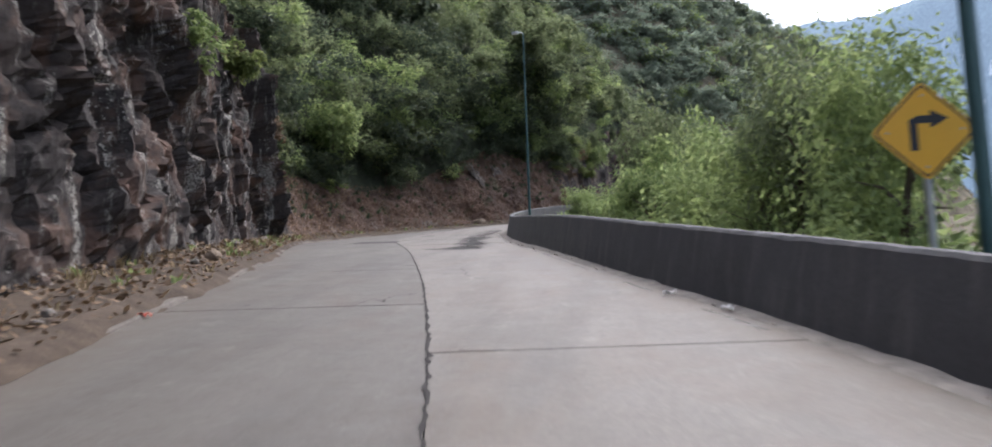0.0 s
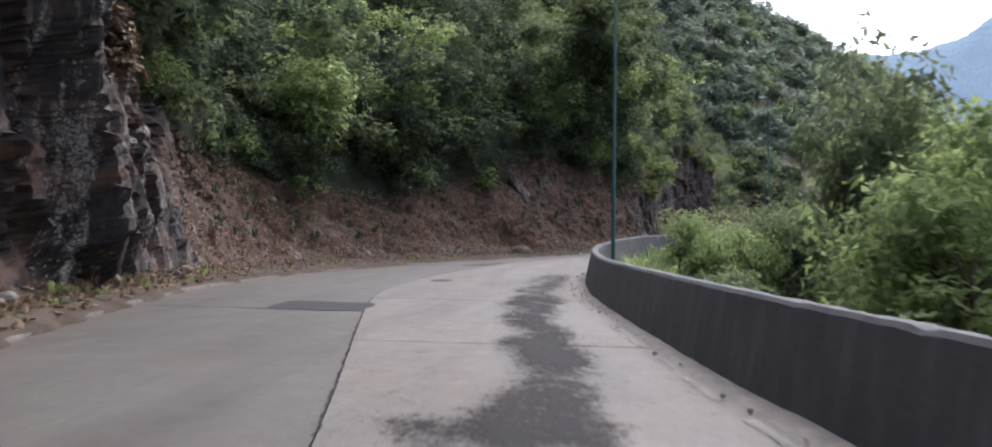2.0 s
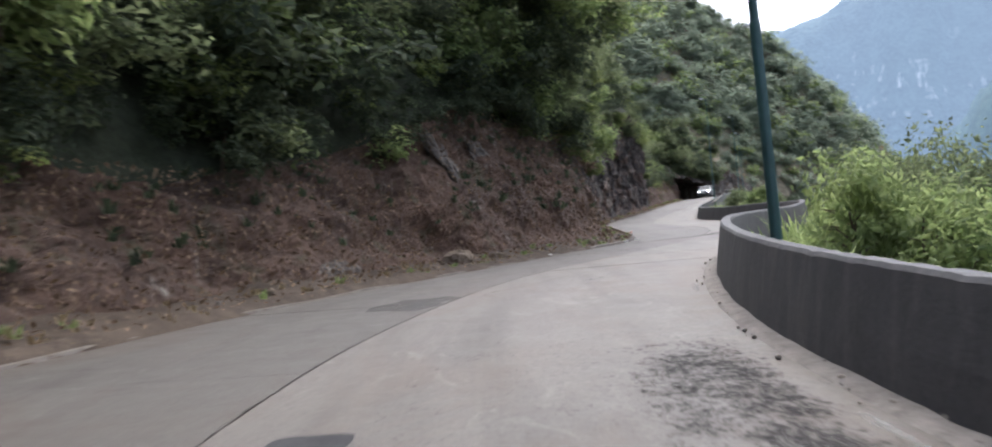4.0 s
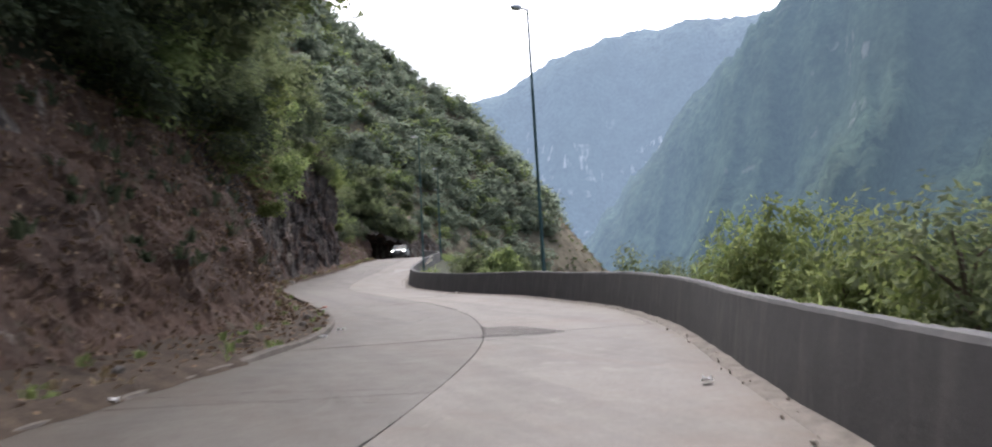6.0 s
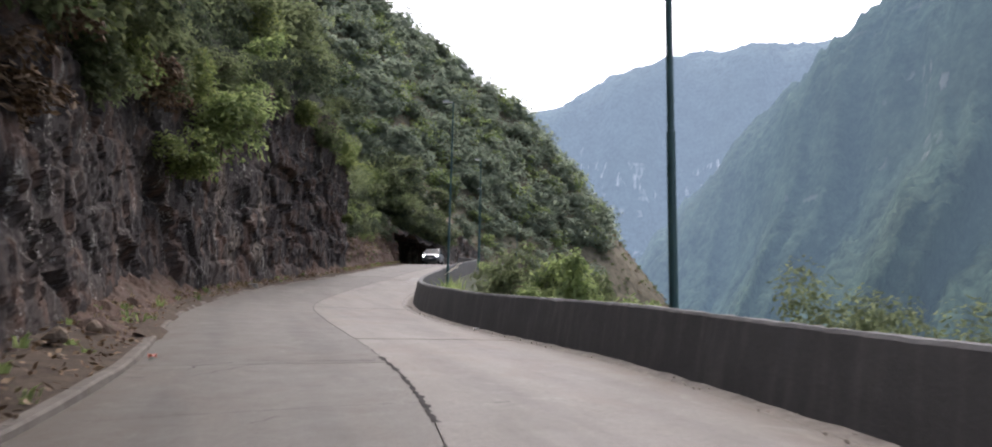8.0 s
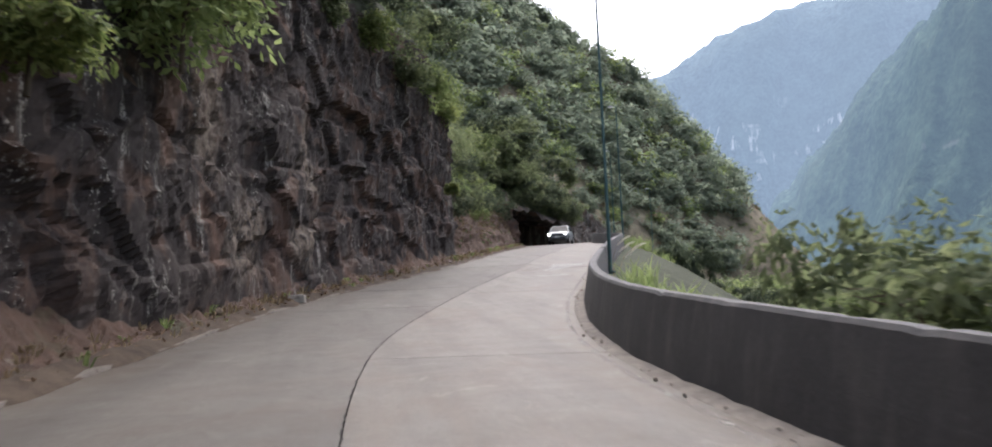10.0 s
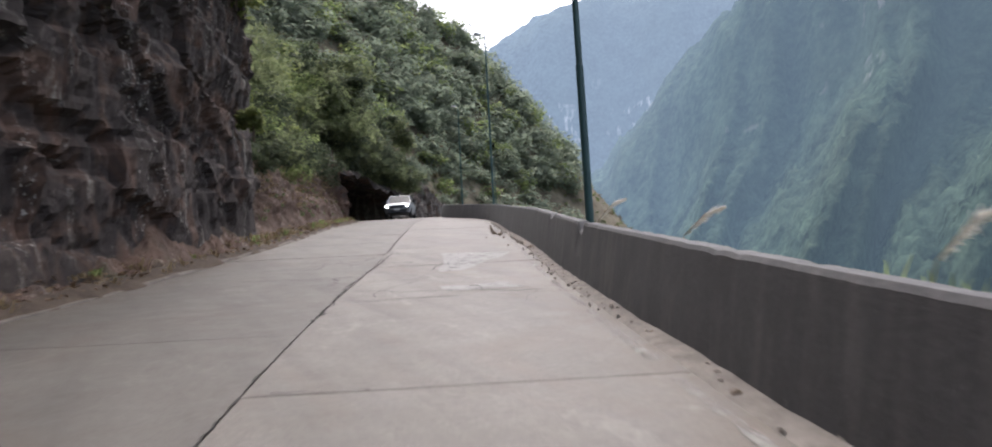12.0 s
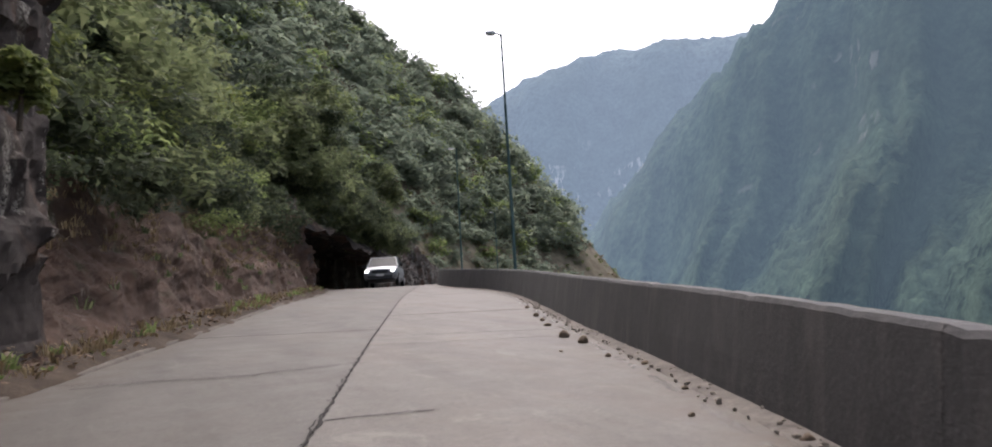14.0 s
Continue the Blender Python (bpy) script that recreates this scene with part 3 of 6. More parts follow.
def cut_face(name, s0, s1, mat, label, step_=0.12):
    """The cut in the hillside: a fractured rock wall or an earth bank that rises from the verge."""
    ss = np.arange(s0, s1 + 0.01, step_)
    k = np.linspace(0, 1, 84)
    S, K = np.meshgrid(ss, k, indexing="ij")
    H, A, R, F = face(S, 3 - 1), np.radians(face(S, 3)), face(S, 4), face(S, 1)
    L = H / np.sin(A)
    v = K * L
    # broken blocks of four sizes: flat facets with their own depth and slight tilt, stepping at sharp, crooked joints
    q_ = np.stack([S * 0.5, v * 0.5, S * 0], -1)
    wu, wv = fbm(q_, 4, 5) * 0.4, fbm(q_, 4, 6) * 0.4
    U, V = (S + wu) * 0.95 + (v + wv) * 0.3, (v + wv) * 0.95 - (S + wu) * 0.3
    big = small = 0.0
    for scale, tall, depth, tilt, open_, seed in ((3.1, 2.0, 0.85, 0.5, 0.3, 11), (1.25, 1.9, 0.46, 0.45, 0.16, 23), (0.55, 1.4, 0.24, 0.32, 0.1, 37), (0.26, 1.1, 0.1, 0.18, 0.0, 43)):
        d1, d2, r1, r2, cu, cv = cells(U / scale, V / (scale * tall), seed)
        edge = np.clip((d2 - d1) / 0.05, 0, 1) if scale > 1 else 1.0
        step = ((r1 - 0.5) * depth + (cu * (r2 - 0.5) + cv * (r1 * 7 % 1 - 0.5)) * tilt * scale) * edge - open_ * np.exp(-(((d2 - d1) / 0.05) ** 2)) * (r2 > 0.35)
        big, small = (big + step, small) if scale > 1.4 else (big, small + step)
    # the higher cliff is more massive: large plane faces, few open joints, square holes where a block fell out
    worn = np.clip((S - 94) / 6, 0, 1) * np.clip((160 - S) / 6, 0, 1)
    mass = 0.5 * fbm(np.stack([S * 0.22, v * 0.16, S * 0], -1), 3, 47)
    for scale, tall, depth, tilt, open_, seed in ((4.6, 1.0, 0.55, 0.14, 0.18, 61), (2.1, 0.75, 0.42, 0.22, 0.14, 67), (0.9, 0.8, 0.2, 0.2, 0.08, 71), (0.42, 0.9, 0.08, 0.16, 0.0, 73)):
        d1, d2, r1, r2, cu, cv = cells((S + wu * 0.3) / scale + v * 0.05, (v + wv * 0.3) / (scale * tall) + S * 0.03, seed)
        edge = np.clip((d2 - d1) / 0.04, 0, 1)
        hole = np.where((r2 > 0.9) & (scale < 3), -0.55 * scale / 1.9, 0)
        mass = mass + ((r1 - 0.5) * depth + hole + (cu * (r2 - 0.5) + cv * (r1 * 7 % 1 - 0.5)) * tilt * scale) * edge - open_ * np.exp(-(((d2 - d1) / 0.035) ** 2)) * (r2 > 0.5)
    rise_ = v / 1.7 + 1.1 * fbm(np.stack([S * 0.22, v * 0.3, S * 0], -1), 4, 57) + 0.15 * wu
    shelf = rise_ - np.floor(rise_)                                    # the face bulges upwards and breaks off in shelves
    jut = 0.5 + 0.5 * value_noise(np.stack([S * 0.5, np.floor(rise_) * 3.7, S * 0], -1), 58)
    big = big * (1 - worn) + worn * (0.55 * mass + 0.42 * jut * (shelf - 0.5) * np.clip((1 - shelf) / 0.08, 0, 1))
    small = small * (1 - 0.8 * worn) + 0.1 * (1 - 0.5 * worn) * fbm(np.stack([S * 3, v * 3, S * 0], -1), 4, 39)
    earth = fbm(np.stack([S * 0.5, v * 0.8, S * 0], -1), 6, 31) * 0.9 + 0.2 * small * (fbm(np.stack([S * 0.3, v * 0.4, S * 0], -1), 3, 33) > 0.05)
    fade = np.clip(v / 1.2, 0.25, 1)
    push = (R * (big + small) * 0.85 + (1 - R) * earth) * fade - 0.1
    o = F - v * np.cos(A) + push * np.sin(A)
    h = v * np.sin(A) + push * np.cos(A) - 0.15 - 0.1 * (K == 0)
    p = at(S, o, h)
    return tagged(put(name, mesh_from(name, p.reshape(-1, 3), grid_faces(*S.shape), False), mat), label, "cliff", kind="structure")


def top_of_face(s):
    """Offset and height of the upper edge of the cut."""
    a, h = np.radians(face(s, 3)), face(s, 2)
    return face(s, 1) - h / np.tan(a), h - 0.15


# ---- leaves ----
def ball_facets(times):
    bm = bmesh.new()
    bmesh.ops.create_icosphere(bm, subdivisions=times, radius=1.0)
    out = np.array([[tuple(v.co) for v in f.verts] for f in bm.faces])
    bm.free()
    return out


def leaf_cloud(n_clumps, n_leaves, size, seed, droop=0.2, wide=0.5, simple=False, even=0.0):
    """Leaf blades of a crown of radius 1: clumps of blades with gaps between them."""
    g = np.random.default_rng(seed)
    c = g.normal(size=(n_clumps, 3))
    c /= np.linalg.norm(c, axis=1)[:, None]
    c *= g.uniform(0.25, 0.8, (n_clumps, 1))
    c[:, 2] = c[:, 2] * 0.85 + 0.05
    rad = g.uniform(0.22, 0.46, n_clumps)
    which = g.integers(0, n_clumps, n_leaves)
    d = g.normal(size=(n_leaves, 3))
    d /= np.linalg.norm(d, axis=1)[:, None]
    d[:, 2] = np.where(d[:, 2] < -0.3, -d[:, 2], d[:, 2])
    pos = c[which] + d * (rad[which] * g.uniform(0.55, 1.12, n_leaves))[:, None]
    nrm = d + g.normal(size=(n_leaves, 3)) * (0.5 - 0.3 * even) + (0, 0, 0.85 - 0.25 * even) + even * 1.2 * pos      # even: leaves that close into rounded clumps
    nrm /= np.linalg.norm(nrm, axis=1)[:, None]
    along = np.cross(nrm, g.normal(size=(n_leaves, 3)))
    along[:, 2] -= droop
    along -= (along * nrm).sum(1)[:, None] * nrm
    along /= np.linalg.norm(along, axis=1)[:, None]
    side = np.cross(nrm, along)
    sz = (size * g.uniform(0.6, 1.35, n_leaves))[:, None]
    if simple:                    # three-cornered leaves for woods that stay far off
        return np.stack([pos + side * sz * wide * 0.55 - along * sz * 0.35, pos + along * sz * 0.65, pos - side * sz * wide * 0.55 - along * sz * 0.35], 1).reshape(-1, 3)
    v = np.stack([pos - along * sz * 0.5, pos + side * sz * wide * 0.5 - nrm * sz * 0.08,
                  pos + along * sz * 0.6, pos - side * sz * wide * 0.5 - nrm * sz * 0.08], 1)
    return v.reshape(-1, 3)


def blades(verts, corners=4):
    return np.arange(len(verts), dtype=np.int32).reshape(-1, corners)


def forest(name, places, radii, templates, mat, label, flat=0.85):
    """Many crowns in one mesh: each a turned and stretched copy of a crown's leaves."""
    out = []
    for (x, y, z), r in zip(places, radii):
        t = templates[rng.integers(len(templates))]
        a = rng.uniform(0, 2 * math.pi)
        c, s = math.cos(a), math.sin(a)
        m = np.array([[c, -s, 0], [s, c, 0], [0, 0, flat * rng.uniform(0.8, 1.3)]]) * r
        out.append(t @ m.T + (x, y, z))
    v = np.concatenate(out)
    return tagged(put(name, mesh_from(name, v, blades(v, 3)), mat), label, "forest", kind="stuff")


# ---- the large structure ----
ss = np.arange(0, 235.9, 0.75)
# bed of the road: joint dirt that shows between the slabs
cols = np.linspace(0, 1, 9)
S, K = np.meshgrid(ss, cols, indexing="ij")
bed = at(S, left_edge(S) - 0.05 + (right_edge(S) + 0.55 - left_edge(S)) * K, -0.03)
road = tagged(put("road", mesh_from("road", bed.reshape(-1, 3), grid_faces(*S.shape)), JOINT), "worn two-lane concrete mountain road with dirty joints", "road", kind="structure")

# verge between the road and the foot of the cut
S, K = np.meshgrid(np.arange(0, 235.9, 0.4), np.linspace(0, 1, 9), indexing="ij")
inner, outer = face(S, 1) - 0.6, left_edge(S) - 0.14
vo = outer + (inner - outer) * K
vh = 0.06 + 0.28 * K ** 1.6 + 0.1 * fbm(np.stack([S * 0.8, vo * 1.2, S * 0], -1), 4, 3) * (0.3 + K)
tagged(put("verge", mesh_from("verge", at(S, vo, vh).reshape(-1, 3), grid_faces(*S.shape), True), VERGE), "narrow earth verge with dead leaves beside the road", "verge", kind="structure")

cut_face("cliff", 0, 57.4, ROCK, "fractured dark basalt cliff with pale lichen streaks")
cut_face("earth_bank", 56.6, 93, SOIL, "steep red-brown earth bank under trees")
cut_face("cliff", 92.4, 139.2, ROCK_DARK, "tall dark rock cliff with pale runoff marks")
cut_face("earth_bank", 139.25, 169.2, SOIL, "grassy red-brown earth bank beside the road")
cut_face("cliff", 168.9, 197.2, ROCK, "rough grey rock face at the bend", 0.2)
cut_face("cliff", 197, 235, ROCK_PALE, "pale broken rock face under the wooded hill", 0.3)

# broken foot of the high cliff: earth and rubble piled against the rock
S, K = np.meshgrid(np.arange(98, 139.3, 0.14), np.linspace(0, 1, 16), indexing="ij")
foot_, edge_ = face(S, 1) - 0.35, left_edge(S) - 0.12
pile = np.clip(0.75 + 1.1 * fbm(np.stack([S * 0.25, S * 0, S * 0], -1), 4, 97), 0.25, 1.6) * np.interp(S, (98, 108, 136, 139), (0.15, 0.9, 0.9, 0.5))
lumps = fbm(np.stack([S * 1.6, K * 2.5, S * 0], -1), 5, 98)
block = cells(S / 0.4, K * 3.2, 99)
tagged(put("talus", mesh_from("talus", at(S, edge_ + (foot_ - edge_) * K ** 0.75, 0.05 + pile * K ** 1.35 + (0.3 * lumps + 0.12 * (block[2] - 0.4)) * np.sin(math.pi * np.clip(K, 0.05, 0.8))).reshape(-1, 3), grid_faces(*S.shape)), SOIL),
       "earth and rubble piled at the foot of the cliff", "scree", kind="structure")

# rock roof added over the inside of the bend to keep it in deep shade
S, K = np.meshgrid(np.arange(170.4, 200.6, 0.35), np.linspace(0, 1, 15), indexing="ij")
inner_, lip = face(S, 1) - 1.5, np.interp(S, (170.4, 172, 182, 192, 198, 200.5), (-6.2, -5.3, -5.5, -5.2, -5.4, -7.2))
# from the back along the ceiling to the lip, and back over the top
oo = np.where(K < 0.5, inner_ + (lip - inner_) * K * 2, lip + (inner_ - 2.0 - lip) * (K - 0.5) * 2)
zz = np.where(K < 0.5, 4.0 - 1.0 * (K * 2) ** 2, 3.0 + 4.5 * (1 - (1 - (K - 0.5) * 2) ** 2)) + 0.8 * fbm(np.stack([S * 0.5, oo * 0.6, K * 2], -1), 4, 88)
tagged(put("overhang", mesh_from("overhang", at(S, oo, zz).reshape(-1, 3), grid_faces(*S.shape)), ROCK), "rock roof added to darken the inside of the bend", "rock", kind="structure")

# wooded slope over the cut
S, K = np.meshgrid(np.arange(0, 184.1, 2.0), np.linspace(0, 1, 50), indexing="ij")
to, th = top_of_face(S)
run = (K ** 1.3) * 130
rise = 1.25 * run / (1 + run / 260) + 2.5 * fbm(np.stack([S * 0.06, run * 0.06, S * 0], -1), 4, 8) * np.clip(run / 6, 0, 1)
hill = at(S, to - 0.25 - run, th - 0.9 + rise + np.clip(run, 0, 0.9))
tagged(put("hillside", mesh_from("hillside", hill.reshape(-1, 3), grid_faces(*S.shape), True), FOREST_FLOOR), "steep shaded forest floor above the road", "hillside", kind="structure")


def on_hill(s, run):
    to, th = top_of_face(s)
    r = 1.25 * run / (1 + run / 260)
    return at(s, to + 0.35 - run, th + r)


# ground on the valley side: a verge behind the parapet, then the slope into the valley, out to the horizon
outwards = np.concatenate([[0.0, 0.6, 1.2], 1.6 + np.geomspace(0.4, 240, 46)])
S, O = np.meshgrid(np.concatenate([np.arange(-40, 0, 8), np.arange(0, 236, 2.5)]), outwards, indexing="ij")
base_ = at(np.clip(S, 0, 235), right_edge(S) + 0.35, 0)
nx, ny = np.interp(np.clip(S, 0, 235), FINE, NX), np.interp(np.clip(S, 0, 235), FINE, NY)
# the strips fan out along one common direction so that they never cross on the inside of the bend
fan = np.clip(O / 40, 0, 1)
cx, cy = nx * (1 - fan) + 0.93 * fan, ny * (1 - fan) - 0.36 * fan
gx, gy = base_[..., 0] + cx * O, base_[..., 1] + cy * O + np.minimum(S, 0)
out = np.clip(O - 1.3, 0, None)
gz = base_[..., 2] - 0.12 - 0.66 * out / (1 + out / 420) + fbm(np.stack([gx * 0.08, gy * 0.08, gx * 0], -1), 4, 14) * np.clip(out / 5, 0, 1) * 2.4
tagged(put("ground", mesh_from("ground", np.stack([gx, gy, gz], -1).reshape(-1, 3), grid_faces(*S.shape), True), FOREST_FLOOR), "overgrown slope falling into the valley", "ground", kind="structure")
bm = bmesh.new()
bmesh.ops.create_grid(bm, x_segments=4, y_segments=4, size=4200, matrix=Matrix.Translation((0, 0, -125)))
tagged(part("valley_floor", bm, FOREST_FLOOR), "distant valley floor", "ground", kind="structure")


def slope_ground(s, o):
    """Height of the valley-side ground over the road at offset o."""
    out = max(0.0, o - float(right_edge(s)) - 0.35 - 1.3)
    return -0.12 - 0.66 * out


# wooded spur that closes the view ahead
SPUR = np.array([(-160, 280, 215), (-80, 285, 180), (-20, 292, 150), (30, 298, 134), (58, 300, 110), (73, 303, 105), (90, 310, 94), (104, 318, 83), (118, 328, 71),
                 (133, 343, 44), (155, 368, 21)], float)
_sl = np.r_[0, np.cumsum(np.hypot(*np.diff(SPUR[:, :2], axis=0).T))]
_sf = np.linspace(0, _sl[-1], 300)
SPX, SPY, SPZ = (np.interp(_sf, _sl, SPUR[:, c]) for c in range(3))


def spur(x, y):
    d = np.hypot(x[..., None] - SPX, y[..., None] - SPY)
    z = (SPZ - 1.35 * d).max(-1)
    return z + fbm(np.stack([x * 0.02, y * 0.02, x * 0], -1), 4, 41) * 4


# the road goes on round the foot of the spur
ON = np.array([(63, 230.5, 33.6), (95, 255, 35), (150, 285, 37), (205, 340, 39), (250, 420, 40), (280, 500, 40)], float)
_ol = np.r_[0, np.cumsum(np.hypot(*np.diff(ON[:, :2], axis=0).T))]
_of = np.arange(0, _ol[-1], 3.0)
GX, GY, GZ = (np.concatenate([a[::10], np.interp(_of, _ol, ON[:, c])]) for a, c in ((LX, 0), (LY, 1), (LZ, 2)))
_gt = np.stack([np.gradient(GX), np.gradient(GY)], -1)
_gt /= np.linalg.norm(_gt, axis=1)[:, None]


def hill_ahead(x, y):
    """The wooded spur, cut off where the road passes its foot and falling into the valley beyond it."""
    near = np.argmin((x[..., None] - GX) ** 2 + (y[..., None] - GY) ** 2, -1)
    dx, dy = x - GX[near], y - GY[near]
    d = np.hypot(dx, dy)
    right = dx * _gt[near, 1] - dy * _gt[near, 0] > 0
    left_side = np.minimum(spur(x, y), GZ[near] + np.where(d < np.select([(near > 66) & (near < 81), (near >= 81) & (near < 95)], [15.5, 9.5], 7), -3.0, np.where((near >= 81) & (near < 95), 5.0, 3.0)) + 1.35 * np.clip(d - 7, 0, None))
    return np.where(right, GZ[near] - 3.0 - 0.62 * np.clip(d - 4, 0, None), left_side)


gx, gy = np.meshgrid(np.arange(-200, 330, 3.0), np.arange(172, 560, 3.0), indexing="ij")
gz = np.maximum(hill_ahead(gx, gy), -126)
tagged(put("spur_hill", mesh_from("spur_hill", np.stack([gx, gy, gz], -1).reshape(-1, 3), grid_faces(*gx.shape, flip=True), True), SCRUB), "grassy scree slope of the wooded hill ahead", "hill", kind="structure")


def mountain(name, az, el, radius, foot, foot_z, back, mat, label, seed, crown, cliff, rib, slant, fold, cols=360, rows=170, rough=0.012):
    """A mountain wall across the valley, by the height of its crest in each direction, folded into buttresses that run down aslant."""
    a = np.radians(np.linspace(az[0], az[-1], cols))
    k = np.concatenate([np.linspace(0, 1, rows), 1 + np.linspace(0.02, 0.4, 8)])
    A, K = np.meshgrid(a, k, indexing="ij")
    E = np.interp(A, np.radians(az), np.radians(el))
    crest = np.interp(A, np.radians(az), radius) * (1 + 0.05 * fbm(np.stack([A * 4, A * 0, A * 0], -1), 3, seed))
    kk = np.clip(K, 0, 1)
    warp = fbm(np.stack([A * 6, K * 2.2, A * 0], -1), 4, seed + 3)
    q = (A - slant * kk) / rib + 0.7 * warp
    fine = (A - slant * 0.8 * kk) / (rib * 0.31) + 1.3 * warp
    ridge = 1 - 2 * np.abs(q - np.floor(q) - 0.5)
    gully = 1 - 2 * np.abs(fine - np.floor(fine) - 0.5)
    ribs = ridge + 0.28 * gully + 0.5 * warp
    step = cliff * (1 / (1 + np.exp(-(kk - 0.72 - 0.06 * ribs) * 38)) - kk * 0.15)
    hgt = np.clip(kk * (1 - cliff) + step, 0, None)
    hgt = hgt / np.maximum(hgt.max(1, keepdims=True), 1e-6)
    top = np.tan(E) * crest * (1 + rough * fbm(np.stack([A * 60, A * 0, A * 0], -1), 3, seed + 9)) + 15
    R = foot + (crest - foot) * K - (ribs - 0.5) * fold * np.sin(math.pi * np.clip(kk, 0, 0.97)) ** 0.8
    Z = foot_z + (top - foot_z) * hgt
    Z = np.where(K > 1, top - (K - 1) * back, Z)
    X, Y = 8 + R * np.sin(A), 85 + R * np.cos(A)
    d1 = cells(X / crown, (Y + Z * 0.7) / crown, seed + 5)[0]
    Z = Z + (0.6 - d1) * crown * 1.3 * (K <= 1)
    p = np.stack([X, Y, Z], -1)
    return tagged(put(name, mesh_from(name, p.reshape(-1, 3), grid_faces(*A.shape), True), mat), label, "mountain", kind="structure")


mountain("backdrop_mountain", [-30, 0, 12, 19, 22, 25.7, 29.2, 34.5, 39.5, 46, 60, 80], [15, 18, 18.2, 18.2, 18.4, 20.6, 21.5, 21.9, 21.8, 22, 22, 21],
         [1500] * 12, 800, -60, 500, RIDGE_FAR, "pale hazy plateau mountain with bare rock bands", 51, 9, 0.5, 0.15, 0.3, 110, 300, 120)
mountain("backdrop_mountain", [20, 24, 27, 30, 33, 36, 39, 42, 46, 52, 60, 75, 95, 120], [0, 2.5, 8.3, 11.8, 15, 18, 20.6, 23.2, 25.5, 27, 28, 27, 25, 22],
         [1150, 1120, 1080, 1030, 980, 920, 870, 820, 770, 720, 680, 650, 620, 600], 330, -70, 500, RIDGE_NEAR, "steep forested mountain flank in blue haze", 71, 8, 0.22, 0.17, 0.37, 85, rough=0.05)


# ---- parapet: concrete sections on the valley side ----
def parapet_section(s0, s1, worn):
    n = max(3, int((s1 - s0) / 0.15) + 1)
    s = np.linspace(s0 + 0.004, s1 - 0.004, n)
    o = right_edge(s)
    prof = [(0.24, -0.05), (0.26, 0.1), (0.29, 0.30), (0.37, 0.75), (0.395, 0.785), (0.52, 0.785), (0.545, 0.75), (0.60, -0.3)]
    rows = []
    for du, h in prof:
        chip = np.where(h > 0.7, worn * np.abs(value_noise(np.stack([s * 5.3, s * 0 + du * 9, s * 0], -1), 77)) ** 3 * 0.035, 0)
        wob = 0.012 * value_noise(np.stack([s * 0.9, s * 0 + du * 3, s * 0 + h], -1), 78)
        if h > 0.7:                       # two pieces broken out of the top
            chip = chip + 0.15 * np.exp(-(((s - 127.2) / 0.22) ** 4)) + 0.08 * np.exp(-(((s - 130.8) / 0.2) ** 4))
        rows.append(at(s, o + du + wob, h - chip))
    p = np.stack(rows, 1)
    f = grid_faces(n, len(prof), flip=True)
    me = mesh_from("parapet_section", p.reshape(-1, 3), f)
    bm = bmesh.new()
    bm.from_mesh(me)
    bmesh.ops.holes_fill(bm, edges=[e for e in bm.edges if e.is_boundary], sides=20)
    bm.to_mesh(me)
    bm.free()
    me.materials.append(PARAPET)
    me.materials.append(CAP)
    for q in me.polygons:
        if q.normal.z > 0.75:
            q.material_index = 1
    return me


parapet = tagged(new("parapet"), "dark concrete parapet wall along the drop", "parapet", kind="structure")
for i, s0 in enumerate(np.arange(0, 234, 6.0)):
    me = parapet_section(s0, s0 + 6.0, 1.0)
    ob = new("parapet_section", me)
    ob.parent = parapet

# gutter strip of sand and grit between the slabs and the parapet, and the worn edge line
def ribbon(name, s, o0, o1, h, mat, cols=4, rough=0.0, seed=0):
    S, K = np.meshgrid(s, np.linspace(0, 1, cols), indexing="ij")
    a, b = np.broadcast_to(o0, s.shape)[:, None], np.broadcast_to(o1, s.shape)[:, None]
    O = a + (b - a) * K
    Z = h - (0.02 * (K < 0.1) if rough else 0) + rough * 0.6 * K + rough * K * fbm(np.stack([S * 2.5, O * 4, S * 0], -1), 4, seed)
    return mesh_from(name, at(S, O, Z).reshape(-1, 3), grid_faces(*S.shape), True)


s_ = np.arange(0, 234, 0.3)
re_ = right_edge(s_)
put("gutter", ribbon("gutter", s_, re_ + 0.04, re_ + 0.32, 0.012, SOIL, 6, 0.035, 90), plain("gutter grit", (0.185, 0.165, 0.145), 0.95, spread=0.45, scale=4, fine=30, depth=0.02), road, "dusty grit along the parapet foot")
for a in np.arange(0, 233, 1.5):
    if rng.random() < np.interp(a, (50, 58, 96, 103, 150, 160), (0.85, 0.1, 0.1, 0.95, 0.95, 0.6)):
        q = np.arange(a, a + rng.uniform(0.9, 1.5), 0.06)
        jag = 0.03 * rng.normal(size=len(q))
        put("edge_line", ribbon("edge_line", q, right_edge(q) - 0.14 + np.abs(jag) * 0.9, right_edge(q) - 0.03 - np.abs(jag) * 0.5, 0.006, LINE, 2), LINE, road)

